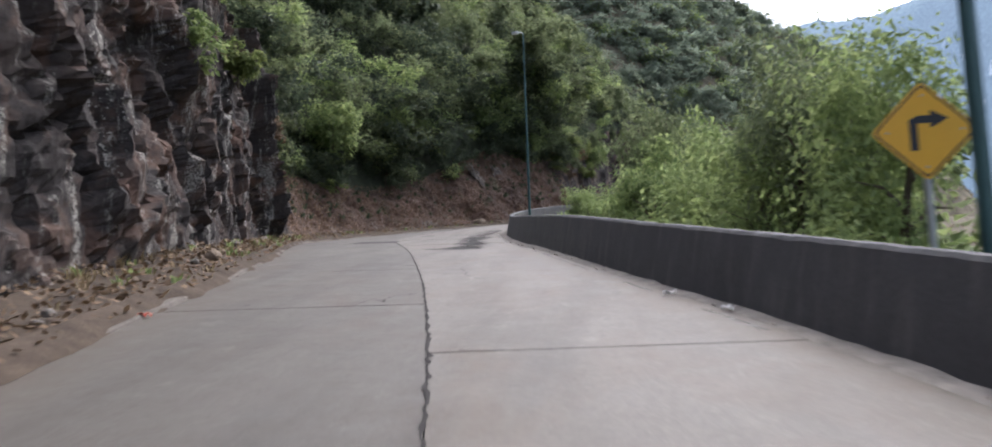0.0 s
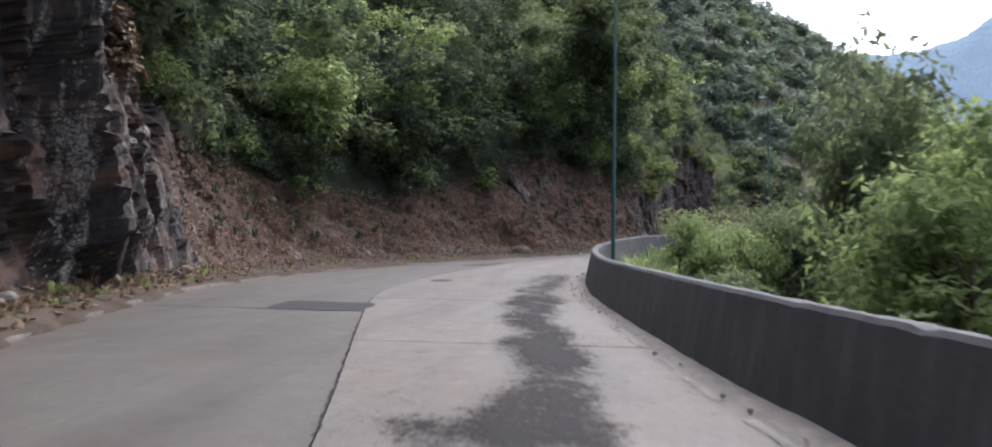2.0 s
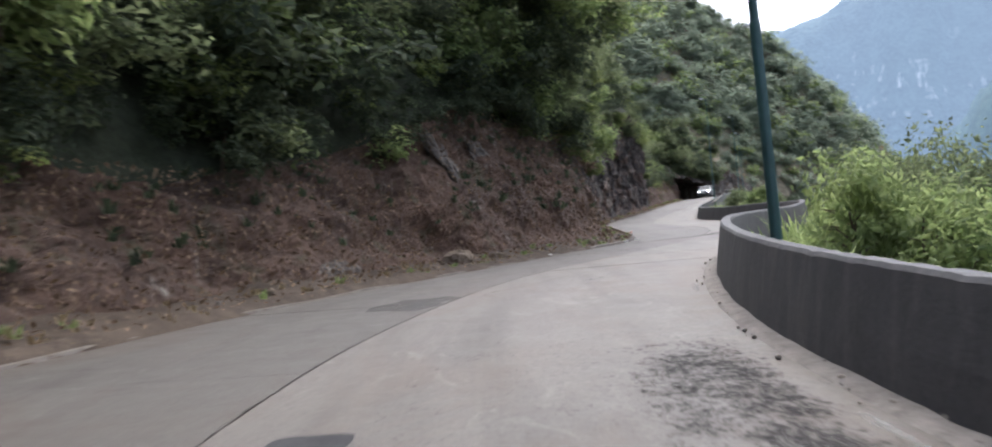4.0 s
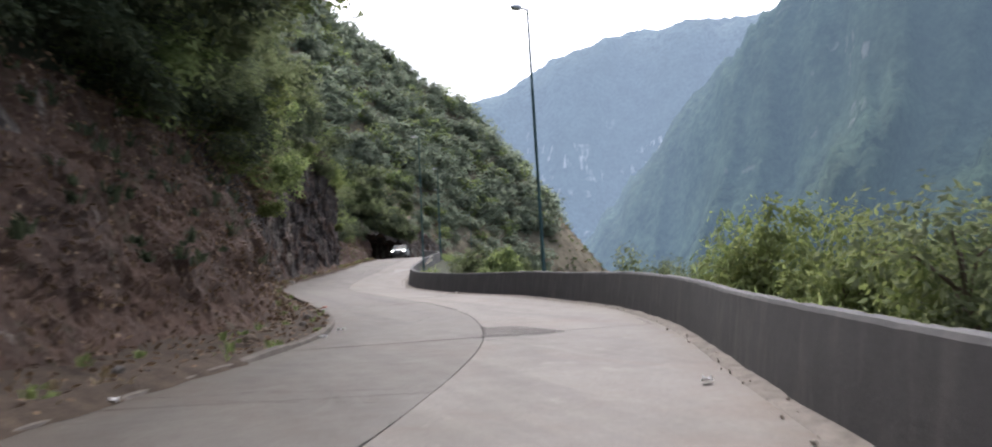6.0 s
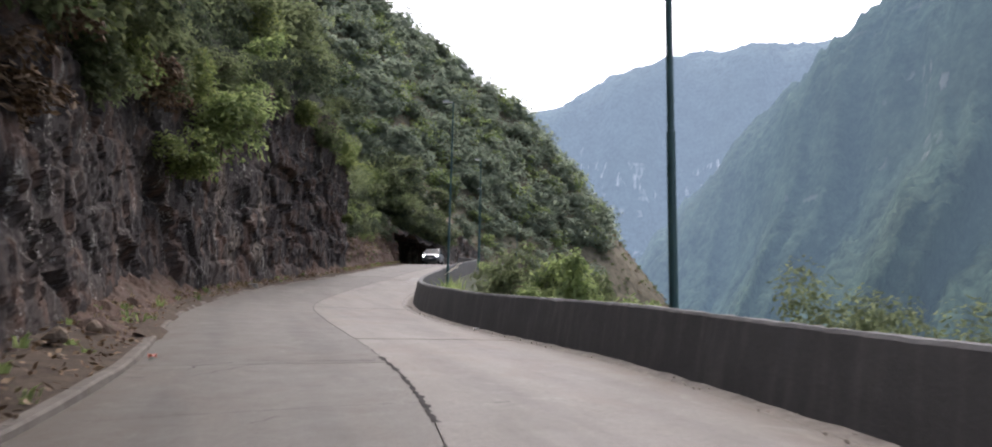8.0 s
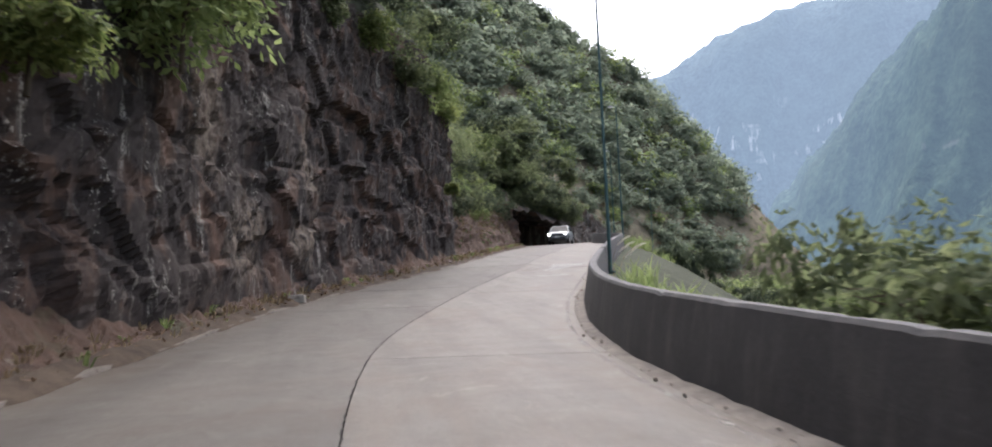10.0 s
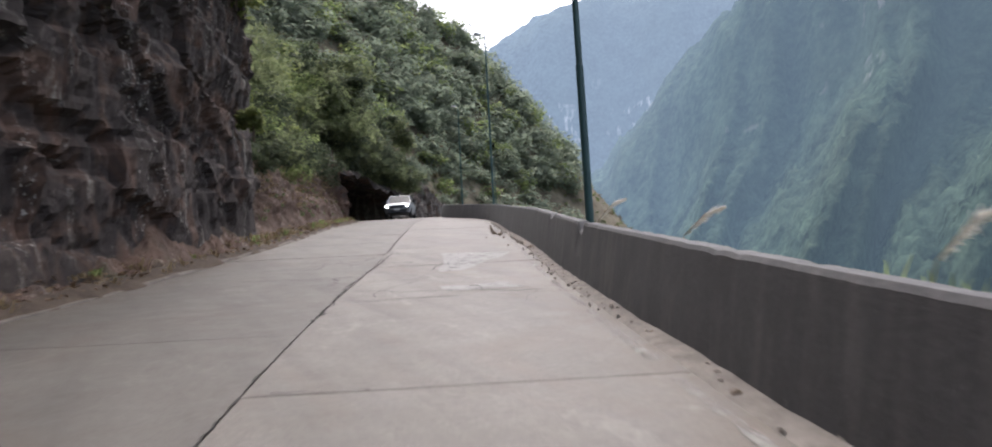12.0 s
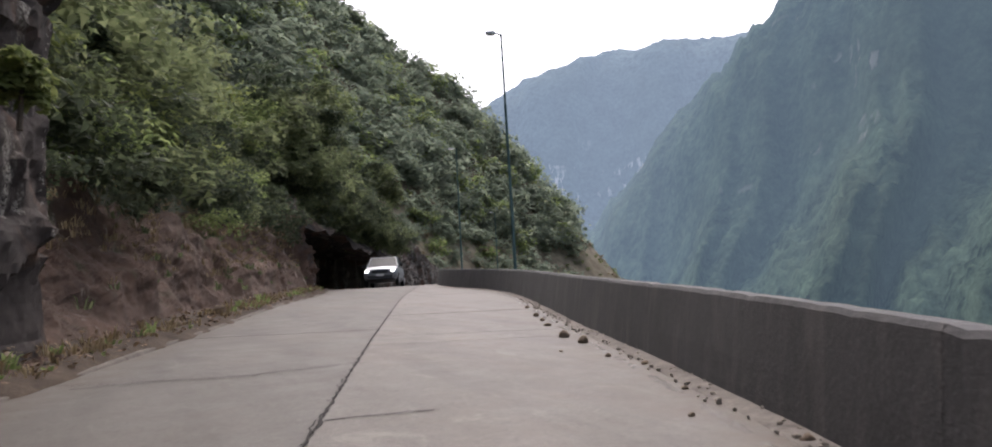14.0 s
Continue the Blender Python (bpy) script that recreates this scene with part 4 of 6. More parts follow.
n = 620
s = np.where(rng.random(n) < 0.45, rng.uniform(124, 152, n), rng.uniform(24, 150, n))
c = at(s, right_edge(s) - 0.05 + 0.3 * rng.random(n) ** 0.7, 0.02)
f = ball_facets(1)[None] * rng.uniform(0.008, 0.026, (n, 1, 1, 1)) * rng.uniform(0.6, 1.3, (n, 1, 1, 3))
v = (c[:, None, None] + f).reshape(-1, 3)
tagged(put("gravel", mesh_from("gravel", v, blades(v, 3)), plain("gravel", (0.27, 0.24, 0.205), 0.95, spread=0.5, scale=12)), "loose gravel and grit along the parapet foot", "gravel", kind="stuff")
for name, a0, a1 in (("soil_spill", 0, 82), ("soil_spill", 99, 200)):
    q = np.arange(a0, a1, 0.15)
    w = 0.02 + 0.17 * fbm(np.stack([q * 1.7, q * 0, q * 0], -1), 5, 84)
    S, K = np.meshgrid(q, np.linspace(0, 1, 6), indexing="ij")
    O = left_edge(S) + w[:, None] - K * (w[:, None] + 0.3)
    Z = 0.004 + 0.16 * K ** 0.8 + 0.05 * K * fbm(np.stack([S * 3, O * 5, S * 0], -1), 4, 85)
    put(name, mesh_from(name, at(S, O, Z).reshape(-1, 3), grid_faces(*S.shape, flip=True), True), VERGE, road, "earth and leaf litter spilling onto the road")
# kerb on the uphill side, in lengths, sunk in the verge
for a in np.arange(0, 234, 2.0):
    q = np.linspace(a + 0.01, a + 1.99, 6)
    lo = left_edge(q)
    up = np.interp(q, (80, 84, 97, 101), (0.3, 0.75, 0.75, 0.3))
    rows = [at(q, lo + du, h * up + 0.02 * value_noise(np.stack([q * 1.1, q * 0 + du, q * 0], -1), 61)) for du, h in ((0.02, -0.05), (0.0, 0.10), (-0.03, 0.13), (-0.15, 0.13), (-0.18, -0.02))]
    put("kerb_stone", mesh_from("kerb_stone", np.stack(rows, 1).reshape(-1, 3), grid_faces(6, 5)), KERB, road)


# ---- things: posts, sign, car, stones ----
def lamp_post(s, o, height=9.5):
    e = thing("street_lamp", at(s, o, slope_ground(s, o) + 0.05), heading(s), "tall green-painted steel street lamp behind the parapet", "street lamp", "street lamps along the road")
    bm = bmesh.new()
    tube(bm, [(0, 0, -0.1), (0, 0, 0.02), (0, 0, 3.2), (0, 0, 3.24), (0, 0, 6.8), (0, 0, 6.84), (0, 0, height)], [0.063, 0.063, 0.059, 0.05, 0.048, 0.04, 0.034], 14)
    part("pole", bm, GREEN_STEEL, e, smooth=True)
    bm = bmesh.new()
    prism(bm, [(0.17 * math.cos(a), 0.17 * math.sin(a)) for a in (math.pi / 4 * k + 0.39 for k in range(8))], -0.02, 0.03)
    part("base_flange", bm, GREEN_STEEL, e)
    bm = bmesh.new()
    tube(bm, [(0, 0, height - 0.06), (-0.1, 0, height + 0.02), (-0.3, 0, height + 0.05)], [0.03, 0.03, 0.028], 8)
    part("arm", bm, GALV, e, smooth=True)
    bm = bmesh.new()
    outline = [(-0.22, -0.06), (-0.22, 0.06), (-0.34, 0.1), (-0.52, 0.08), (-0.57, 0), (-0.52, -0.08), (-0.34, -0.1)]
    prism(bm, outline, height + 0.02, height + 0.1)
    head = part("lamp_head", bm, GALV, e, "grey lamp housing")
    bm = bmesh.new()
    prism(bm, [(x * 0.9 - 0.03, y * 0.8) for x, y in outline], height - 0.02, height + 0.02)
    part("lens", bm, LAMP_GLASS, head, "frosted lens")
    return e


for s, o in ((27.4, 3.97), (62.6, 2.52), (95.3, 3.88), (128.1, 2.49), (157.6, 3.25), (184.6, 1.05), (212.0, 1.8)):
    lamp_post(s, o)


def warning_sign(s, o, side=0.6, centre=1.79):
    e = thing("warning_sign", at(s, o, slope_ground(s, o)), heading(s) - 14, "yellow diamond road sign with black right-turn arrow on a steel post", "road sign")
    bm = bmesh.new()
    tube(bm, [(0, 0.03, -0.2), (0, 0.03, centre + 0.3)], [0.03, 0.03], 12)
    part("post", bm, GALV, e, smooth=True)
    r = side / math.sqrt(2)

    def diamond(r, cut):
        pts = []
        for k in range(4):
            a = math.pi / 2 * k + math.pi / 2
            d, n = Vector((math.cos(a), math.sin(a))), Vector((-math.sin(a), math.cos(a)))
            p = d * r
            pts += [tuple(p - d * cut - n * cut), tuple(p - d * cut * 0.35), tuple(p - d * cut + n * cut)]
        return [(x, y + centre) for x, y in pts]

    bm = bmesh.new()
    prism(bm, diamond(r, 0.05), -0.004, 0.0, "y")
    panel = part("panel", bm, YELLOW, e, "yellow reflective panel")
    bm = bmesh.new()
    o_, i_ = diamond(r - 0.022, 0.045), diamond(r - 0.042, 0.04)
    a, b = [bm.verts.new((x, -0.0065, z)) for x, z in o_], [bm.verts.new((x, -0.0065, z)) for x, z in i_]
    for k in range(len(a)):
        j = (k + 1) % len(a)
        bm.faces.new((a[k], a[j], b[j], b[k]))
    part("border", bm, BLACK, panel, "thin black border")
    bm = bmesh.new()
    w, z0 = 0.032, centre
    arrow = [(-0.085 - w, z0 - 0.16), (-0.085 + w, z0 - 0.16), (-0.085 + w, z0 + 0.065), (0.05, z0 + 0.065), (0.05, z0 + 0.02), (0.19, z0 + 0.097),
             (0.05, z0 + 0.175), (0.05, z0 + 0.13), (-0.05, z0 + 0.13), (-0.085 - w, z0 + 0.095)]
    prism(bm, arrow, -0.008, -0.0045, "y")
    part("arrow", bm, BLACK, panel, "black arrow bending right")
    for x, z in ((0, 0.3), (0, -0.3), (-0.29, 0), (0.29, 0)):
        bm = bmesh.new()
        tube(bm, [(x, -0.012, centre + z), (x, 0.0, centre + z)], [0.009, 0.011], 8)
        part("bolt", bm, GALV, panel)
    return e


warning_sign(28.0, 3.9)


# ---- road surface details ----
def blot(name, s, o, half_s, half_o, mat, h, seed, label="", spiky=0.35, n=36):
    """A thin patch with a ragged outline, lying on the road."""
    g = np.random.default_rng(seed)
    a = np.linspace(0, 2 * math.pi, n, endpoint=False)
    square = np.maximum(np.abs(np.cos(a)), np.abs(np.sin(a))) ** -0.8
    r = square * (1 + spiky * value_noise(np.stack([np.cos(a) * 2.2, np.sin(a) * 2.2, a * 0 + seed], -1), seed) + spiky * 0.35 * value_noise(np.stack([np.cos(a) * 7, np.sin(a) * 7, a * 0 + seed], -1), seed + 1))
    ring = lambda k: at(s + np.cos(a) * r * half_s * k, o + np.sin(a) * r * half_o * k, h)
    v = np.concatenate([ring(1.0), ring(0.55), at(s, o, h)[None]])
    f3 = [(i, (i + 1) % n, n + (i + 1) % n, n + i) for i in range(n)]
    me = bpy.data.meshes.new(name)
    me.from_pydata(v.tolist(), [], f3 + [(n + i, n + (i + 1) % n, 2 * n) for i in range(n)])
    me.update()
    return put(name, me, mat, road, label)


def cut_patch(name, corners, mat, h, seed, label, rough=0.05):
    """A thin patch between given corners, by station and offset, with chipped edges."""
    c = np.array(corners + corners[:1], float)
    k = np.linspace(0, len(corners), 16 * len(corners), endpoint=False)
    s, o = np.interp(k, np.arange(len(c)), c[:, 0]), np.interp(k, np.arange(len(c)), c[:, 1])
    s = s + 2 * rough * fbm(np.stack([s * 5, o * 5, s * 0], -1), 4, seed)
    o = o + rough * fbm(np.stack([s * 5, o * 5, s * 0], -1), 4, seed + 1)
    bm = bmesh.new()
    bm.faces.new([bm.verts.new(p) for p in at(s, o, h)])
    bmesh.ops.triangulate(bm, faces=bm.faces[:])
    bmesh.ops.recalc_face_normals(bm, faces=bm.faces[:])
    return part(name, bm, mat, road, label)


def crack(pts, width, seed, h=0.008, wander=0.028):
    """A jagged open crack along stations and offsets, now wider, now closed."""
    g = np.random.default_rng(seed)
    p = np.array(pts, float)
    d = np.r_[0, np.cumsum(np.hypot(*np.diff(p, axis=0).T))]
    q = np.arange(0, d[-1], 0.045)
    s, o = np.interp(q, d, p[:, 0]), np.interp(q, d, p[:, 1])
    ds, do = np.gradient(s), np.gradient(o)
    L = np.hypot(ds, do) + 1e-9
    knots = np.cumsum(np.r_[0, g.uniform(0.03, 0.16, int(d[-1] / 0.03) + 2)])
    wob = np.interp(q, knots, g.normal(size=len(knots)) * wander)
    w = width * np.clip(np.interp(q, knots, g.uniform(0.0, 1.5, len(knots))), 0.25, 1.3)
    rows = [at(s - do / L * (wob + k * w), o + ds / L * (wob + k * w), h) for k in (-0.5, 0.5)]
    put("crack", mesh_from("crack", np.stack(rows, 1).reshape(-1, 3), grid_faces(len(q), 2)), JOINT, road)


mid_at = lambda s: float((left_edge(s) + right_edge(s)) / 2)
for i, s in enumerate(np.arange(6, 190, 7.3)):
    m, side = mid_at(s), 1 if i % 3 else -1
    span = (float(right_edge(s)) - m if side > 0 else m - float(left_edge(s))) * rng.uniform(0.4, 0.85)
    pts, w = [(s, m + 0.05 * side), (s + rng.uniform(-0.3, 0.3), m + side * span * 0.5), (s + rng.uniform(-0.5, 0.5), m + side * span)], rng.uniform(0.012, 0.03)
    if not 26 < s < 147:
        crack(pts, w, 100 + i)
for i, (pts, w) in enumerate((
        ([(35.7, 0.28), (34.4, 0.3), (33.9, 0.35), (33.6, 0.45), (33.6, 0.62)], 0.035), ([(34.9, -0.25), (34.8, 0.0), (34.9, 0.25), (34.7, 0.4)], 0.016), ([(36.45, -1.0), (36.3, -0.7), (36.2, -0.36)], 0.07),
        ([(37.2, -3.45), (36.9, -1.9), (36.45, -1.0)], 0.03), ([(49.8, -3.6), (50.0, -2.7)], 0.06),
        ([(70.35, -1.93), (70.07, -1.13), (69.57, -0.15)], 0.06), ([(69.1, 0.12), (68.9, 0.4)], 0.1), ([(67.27, -0.1), (67.4, 0.0), (67.6, 0.15)], 0.14), ([(66.0, -1.45), (66.5, -1.4), (66.6, -1.2)], 0.09),
        ([(78.65, -3.85), (78.6, -2.65), (78.4, -1.6), (78.3, -0.9)], 0.06), ([(88.8, -1.25), (89.0, -1.0), (89.7, -0.85), (90.2, -0.6), (90.3, -0.35), (90.2, -0.05), (89.95, 0.3)], 0.1), ([(85.85, 0.08), (85.5, 0.72)], 0.12), ([(83.75, 0.0), (83.5, 0.85), (83.7, 1.35)], 0.12),
        ([(85.6, -0.05), (85.4, 0.7), (84.0, 1.2)], 0.07), ([(84.0, 1.2), (83.3, 0.3), (83.0, -0.25)], 0.06), ([(87.2, -0.6), (86.9, -0.9)], 0.04),
        ([(92.5, -2.5), (92.7, -1.7), (92.9, -0.6), (93.05, 0.5)], 0.05), ([(131.6, -2.4), (131.9, -2.2), (131.5, -1.8)], 0.1), ([(128.9, -2.05), (128.8, -1.4), (129.0, -1.1)], 0.12), ([(133.7, -0.9), (133.0, -0.25), (132.6, 0.25)], 0.12), ([(95.25, -2.7), (95.25, -2.0), (96.3, -1.4), (96.7, 0.2)], 0.07), ([(92.2, -1.15), (92.5, -0.9)], 0.12), ([(92.9, 0.9), (92.9, 1.2)], 0.07),
        ([(114.9, -2.6), (115.0, -2.35), (115.1, -2.15)], 0.09), ([(121.15, -0.96), (121.1, -0.3)], 0.09), ([(117.2, 1.0), (117.2, 1.25)], 0.07),
        ([(129.5, -3.4), (129.0, -2.75), (128.95, -2.05), (129.0, -1.3)], 0.08), ([(130.35, -2.15), (130.5, -1.85), (131.4, -1.84), (131.8, -1.2), (132.5, -1.0)], 0.1), ([(132.5, -1.0), (133.3, -0.65)], 0.09),
        ([(125.73, -1.06), (125.76, -0.83), (125.8, -0.5), (125.9, -0.17), (126.0, 0.4)], 0.1), ([(130.95, -0.66), (131.2, -0.4), (130.7, -0.14)], 0.09), ([(133.1, -0.7), (132.65, -0.2), (132.1, 0.3), (132.65, 0.7)], 0.1),
        ([(126.85, -0.87), (126.9, -0.54), (126.6, -0.3), (126.6, 0.25)], 0.07), ([(126.4, 0.7), (126.37, 0.93), (126.15, 1.1), (126.2, 1.5)], 0.16), ([(127.0, 0.6), (126.7, 0.8), (126.4, 0.75)], 0.1),
        ([(124.3, -1.12), (125.7, -1.06), (127.5, -1.05), (130.3, -0.88), (133.6, -0.75)], 0.13), ([(128.9, -1.4), (128.3, -1.25), (127.9, -1.3)], 0.12), ([(127.9, -1.6), (127.9, -1.2)], 0.08),
        ([(130.0, -0.5), (130.3, 0.0), (130.1, 0.5), (130.6, 0.9)], 0.08), ([(129.3, 0.1), (129.9, 0.15), (130.6, 0.3)], 0.09), ([(131.0, -0.7), (131.2, 0.2)], 0.06),
        ([(134.7, -0.92), (134.8, -0.47), (134.9, 0.0)], 0.08), ([(137.2, -3.6), (137.4, -2.85), (137.5, -1.9), (137.75, -1.75), (138.35, -0.85)], 0.09), ([(140.25, -0.86), (140.35, -0.1), (140.35, 0.7)], 0.11),
        ([(141.7, -0.66), (141.4, 0.8)], 0.07), ([(143.1, -1.9), (143.2, -0.95)], 0.07), ([(144.6, -0.8), (144.5, -0.3)], 0.06), ([(133.9, -0.9), (135.5, -0.9), (140.2, -0.86)], 0.06),
        ([(146, -0.9), (146.3, 1.0)], 0.06), ([(145.2, -3.0), (145.6, -1.2)], 0.05),
        ([(32.3, -0.3), (32.0, -0.45), (31.8, -0.55), (31.8, -0.7), (31.4, -0.78), (31.55, -0.9), (31.3, -1.0), (31.0, -1.12)], 0.1), ([(31.4, -0.78), (31.2, -0.8)], 0.14), ([(31.5, -2.65), (31.4, -2.45), (31.3, -2.25)], 0.12), ([(28.0, -0.2), (28.0, 0.4)], 0.07),
        ([(78.1, -2.85), (77.8, -2.0), (77.5, -1.2)], 0.06), ([(74.1, -1.15), (74.3, -0.2), (74.0, 0.3), (74.1, 0.95)], 0.08), ([(70.6, -2.2), (70.75, -1.35), (70.4, -0.4), (70.5, 0.6)], 0.09),
        ([(141.9, -0.75), (141.6, 1.0)], 0.09), ([(137.4, -3.7), (137.6, -1.9), (138.2, -0.75)], 0.09), ([(134.7, -0.85), (134.9, 0.0)], 0.08), ([(96.0, -2.75), (95.8, -2.15), (96.2, -2.1), (96.7, -1.45), (96.5, 0.15)], 0.08))):
    crack(pts, w * (0.5 if i < 5 else 0.26), 200 + i, 0.008, 0.022)
g = np.random.default_rng(77)
for i in range(18):                       # the broken slabs below the bend
    s, o, way_ = g.uniform(123.5, 134), g.uniform(-3.2, 1.2), g.choice((1.3, 1.6, 1.8, 0.3)) + g.normal() * 0.2
    pts = [(s, o)]
    for k in range(int(g.integers(3, 8))):
        way_ += g.normal() * 0.25
        pts.append((pts[-1][0] + 0.35 * math.cos(way_), float(np.clip(pts[-1][1] + 0.35 * math.sin(way_), -4, 1.7))))
    crack(pts, float(g.uniform(0.004, 0.012)), 400 + i, 0.0085)
blot("repair_patch", 50.6, -2.2, 0.75, 0.72, PATCH, 0.006, 5, "dark rectangular asphalt patch", 0.12)
blot("repair_patch", 57.8, -1.2, 0.35, 0.25, PATCH, 0.006, 7, "small dark patch", 0.1)
cut_patch("repair_patch", [(85.8, 0.08), (85.5, 0.7), (83.8, 1.35), (83.5, 0.85), (83.7, 0.0)], WORN, 0.006, 8, "worn dark patch beside the seam")
blot("repair_patch", 65.4, -2.45, 0.8, 0.55, WORN, 0.006, 9, "worn grey patch beside the seam", 0.25)
# seepage that dries in flecks beside the parapet: thick in the middle, thin towards its rim
S, O = np.meshgrid(np.arange(41.4, 61.6, 0.08), np.arange(-1.0, 2.24, 0.06), indexing="ij")
lo_ = np.interp(S, (41.8, 42.5, 43.1, 44.5, 47.3, 50.7, 53.5, 60), (-0.3, -0.5, -0.15, 0.2, 0.4, 0.4, 0.7, 0.95))
hi_ = np.interp(S, (41.8, 44.7, 45.9, 47.6, 51, 53, 60.8), (1.0, 1.25, 1.45, 1.35, 1.6, 1.9, 1.8))
ragged = fbm(np.stack([S * 0.9, O * 2.4, S * 0], -1), 5, 95)
inside = np.minimum(np.minimum((O - lo_) / 0.45, (hi_ - O) / 0.4), np.minimum((S - 41.7) / 0.7, (61.2 - S) / 2.5)) + 0.2 + 0.8 * ragged
cover = np.clip(inside, 0, 1) * np.interp(S, (50, 53.5, 60), (1, 0.72, 0.6)) * (0.8 + 0.3 * ragged)
me = mesh_from("oil_stain", at(S, O, 0.0055).reshape(-1, 3), grid_faces(*S.shape), True)
me.attributes.new("cover", "FLOAT", "POINT").data.foreach_set("value", cover.astype(np.float32).ravel())
put("oil_stain", me, SEEP, road, "dark damp seepage stain beside the parapet")
cut_patch("cement_patch", [(132.8, 0.25), (132.7, 0.85), (132.4, 1.6), (131.4, 1.4), (130.7, 1.05), (129.6, 0.75), (129.2, 0.6), (129.1, 0.2), (129.4, 0.2), (130.2, 0.3), (131.4, 0.3)], PALE, 0.007, 15, "pale ragged cement patch")
blot("cement_patch", 126.8, 0.75, 0.3, 0.5, PALE, 0.0075, 17, "pale cement smear", 0.4)


# ---- stones, litter ----
SOIL_STONE = plain("earthy boulder", (0.2, 0.155, 0.115), 0.95, spread=0.4, scale=5, depth=0.03)
def stone(name, s, o, h, size, seed, mat, label, category="stone", group=""):
    bm = bmesh.new()
    bmesh.ops.create_icosphere(bm, subdivisions=3 if max(size) > 0.2 else 2, radius=1.0)
    for v in bm.verts:
        q = np.array([[*(v.co * 0.9 + Vector((seed * 3.1, seed, 0)))]])
        v.co *= 1 + 0.45 * float(value_noise(q, seed)[0])
        v.co = Vector((v.co.x * size[0], v.co.y * size[1], max(v.co.z, -0.55) * size[2]))
        v.co = Vector([round(c / (0.35 * max(size))) * 0.35 * max(size) * 0.5 + c * 0.5 for c in v.co])
    ob = part(name, bm, mat)
    ob.matrix_world = pose(*at(s, o, h + size[2] * 0.42), 0, 0, seed * 47 % 360)
    return tagged(ob, label, category, group)


for i, (s, o, r) in enumerate(((140.1, 1.85, 0.16), (139.2, 1.95, 0.15), (142.2, 1.95, 0.1), (143.4, 2.05, 0.09), (136.8, 2.1, 0.08), (137.6, 1.9, 0.07), (135.2, 2.0, 0.06),
                               (134.1, 1.7, 0.06), (138.3, 1.5, 0.05), (144.6, 2.1, 0.12), (133.2, 2.1, 0.09), (120.4, 1.8, 0.07), (118.2, 1.75, 0.06), (122.6, 1.9, 0.06), (147.5, 2.3, 0.1))):
    stone("loose_stone", s, o, 0.0, (r * 0.52, r * 0.45, r * 0.4), i + 1, SOIL_STONE, "loose brownish-grey stone on the road edge beside the parapet", "stone", "stones by the parapet")
for i in range(100):
    s = float(rng.uniform(30, 165) if i < 60 else rng.uniform(22, 56))
    k = float(rng.uniform(0.15, 1.0))
    r = float(0.06 + 0.2 * rng.random() ** 2.5) * (0.5 if 56 < s < 96 else 0.62)
    o = float(left_edge(s) - 0.35 + (face(s, 1) - left_edge(s) + 0.2) * k)
    stone("fallen_rock", s, o, 0.08 + 0.2 * k, (r, r * 0.8, r * 0.75), 40 + i, SOIL_STONE if i % 3 else STONE, "fallen rock lying on the earth verge", "rock", "rocks on the verge")
stone("boulder", 75.4, -5.75, 0.1, (0.4, 0.32, 0.34), 31, SOIL_STONE, "pale brown boulder at the foot of the bank", "rock")
stone("boulder", 77.2, -5.2, 0.1, (0.26, 0.22, 0.2), 33, SOIL_STONE, "pale brown boulder at the foot of the bank", "rock")
stone("boulder", 120.1, -4.95, 0.05, (0.3, 0.25, 0.16), 35, plain("whitish rock", (0.27, 0.245, 0.21), 0.9, spread=0.2), "whitish rock on the verge below the cliff", "rock")
def streaked_rock():
    m, n, l, p = material("pale streaked rock")
    w = position(n, l)
    a, b = noise_tex(n, l, position(n, l, (4, 4, 0.6)), 1.3, 6, 0.7), noise_tex(n, l, w, 9, 7, 0.75)
    c = ramp(n, l, a, (0.42, (0.036, 0.028, 0.024)), (0.52, (0.1, 0.08, 0.064)), (0.66, (0.27, 0.235, 0.195)))
    c = blend(n, l, grey_ramp(n, l, b, 0.5, 0.62), c, (0.06, 0.046, 0.036))
    l.new(c, p.inputs["Base Color"])
    p.inputs["Roughness"].default_value = 0.9
    bump(n, l, p, b, 0.9, 0.06)
    return m


STREAKED = streaked_rock()


def outcrop(s, o, h, size, seed):
    """Bedrock that stands out of the bank: a broken slab, sunk deep and leaning with the slope."""
    bm = bmesh.new()
    bmesh.ops.create_icosphere(bm, subdivisions=4, radius=1.0)
    co = np.array([v.co for v in bm.verts])
    q = co * 1.3 + seed * 3.7
    r = 1 + 0.5 * fbm(q, 4, seed) + 0.22 * np.round(3 * value_noise(q * 1.7, seed + 3)) / 3
    co = co * r[:, None] * np.array(size)
    for v, c in zip(bm.verts, co):
        v.co = c
    ob = part("rock_outcrop", bm, STREAKED)
    ob.matrix_world = pose(*at(s, o - 0.24, h - 0.15), 0, -29, heading(s) + seed * 13 % 30 - 15)
    return tagged(ob, "pale streaked bedrock standing out of the earth bank", "rock", "rock outcrops in the bank")


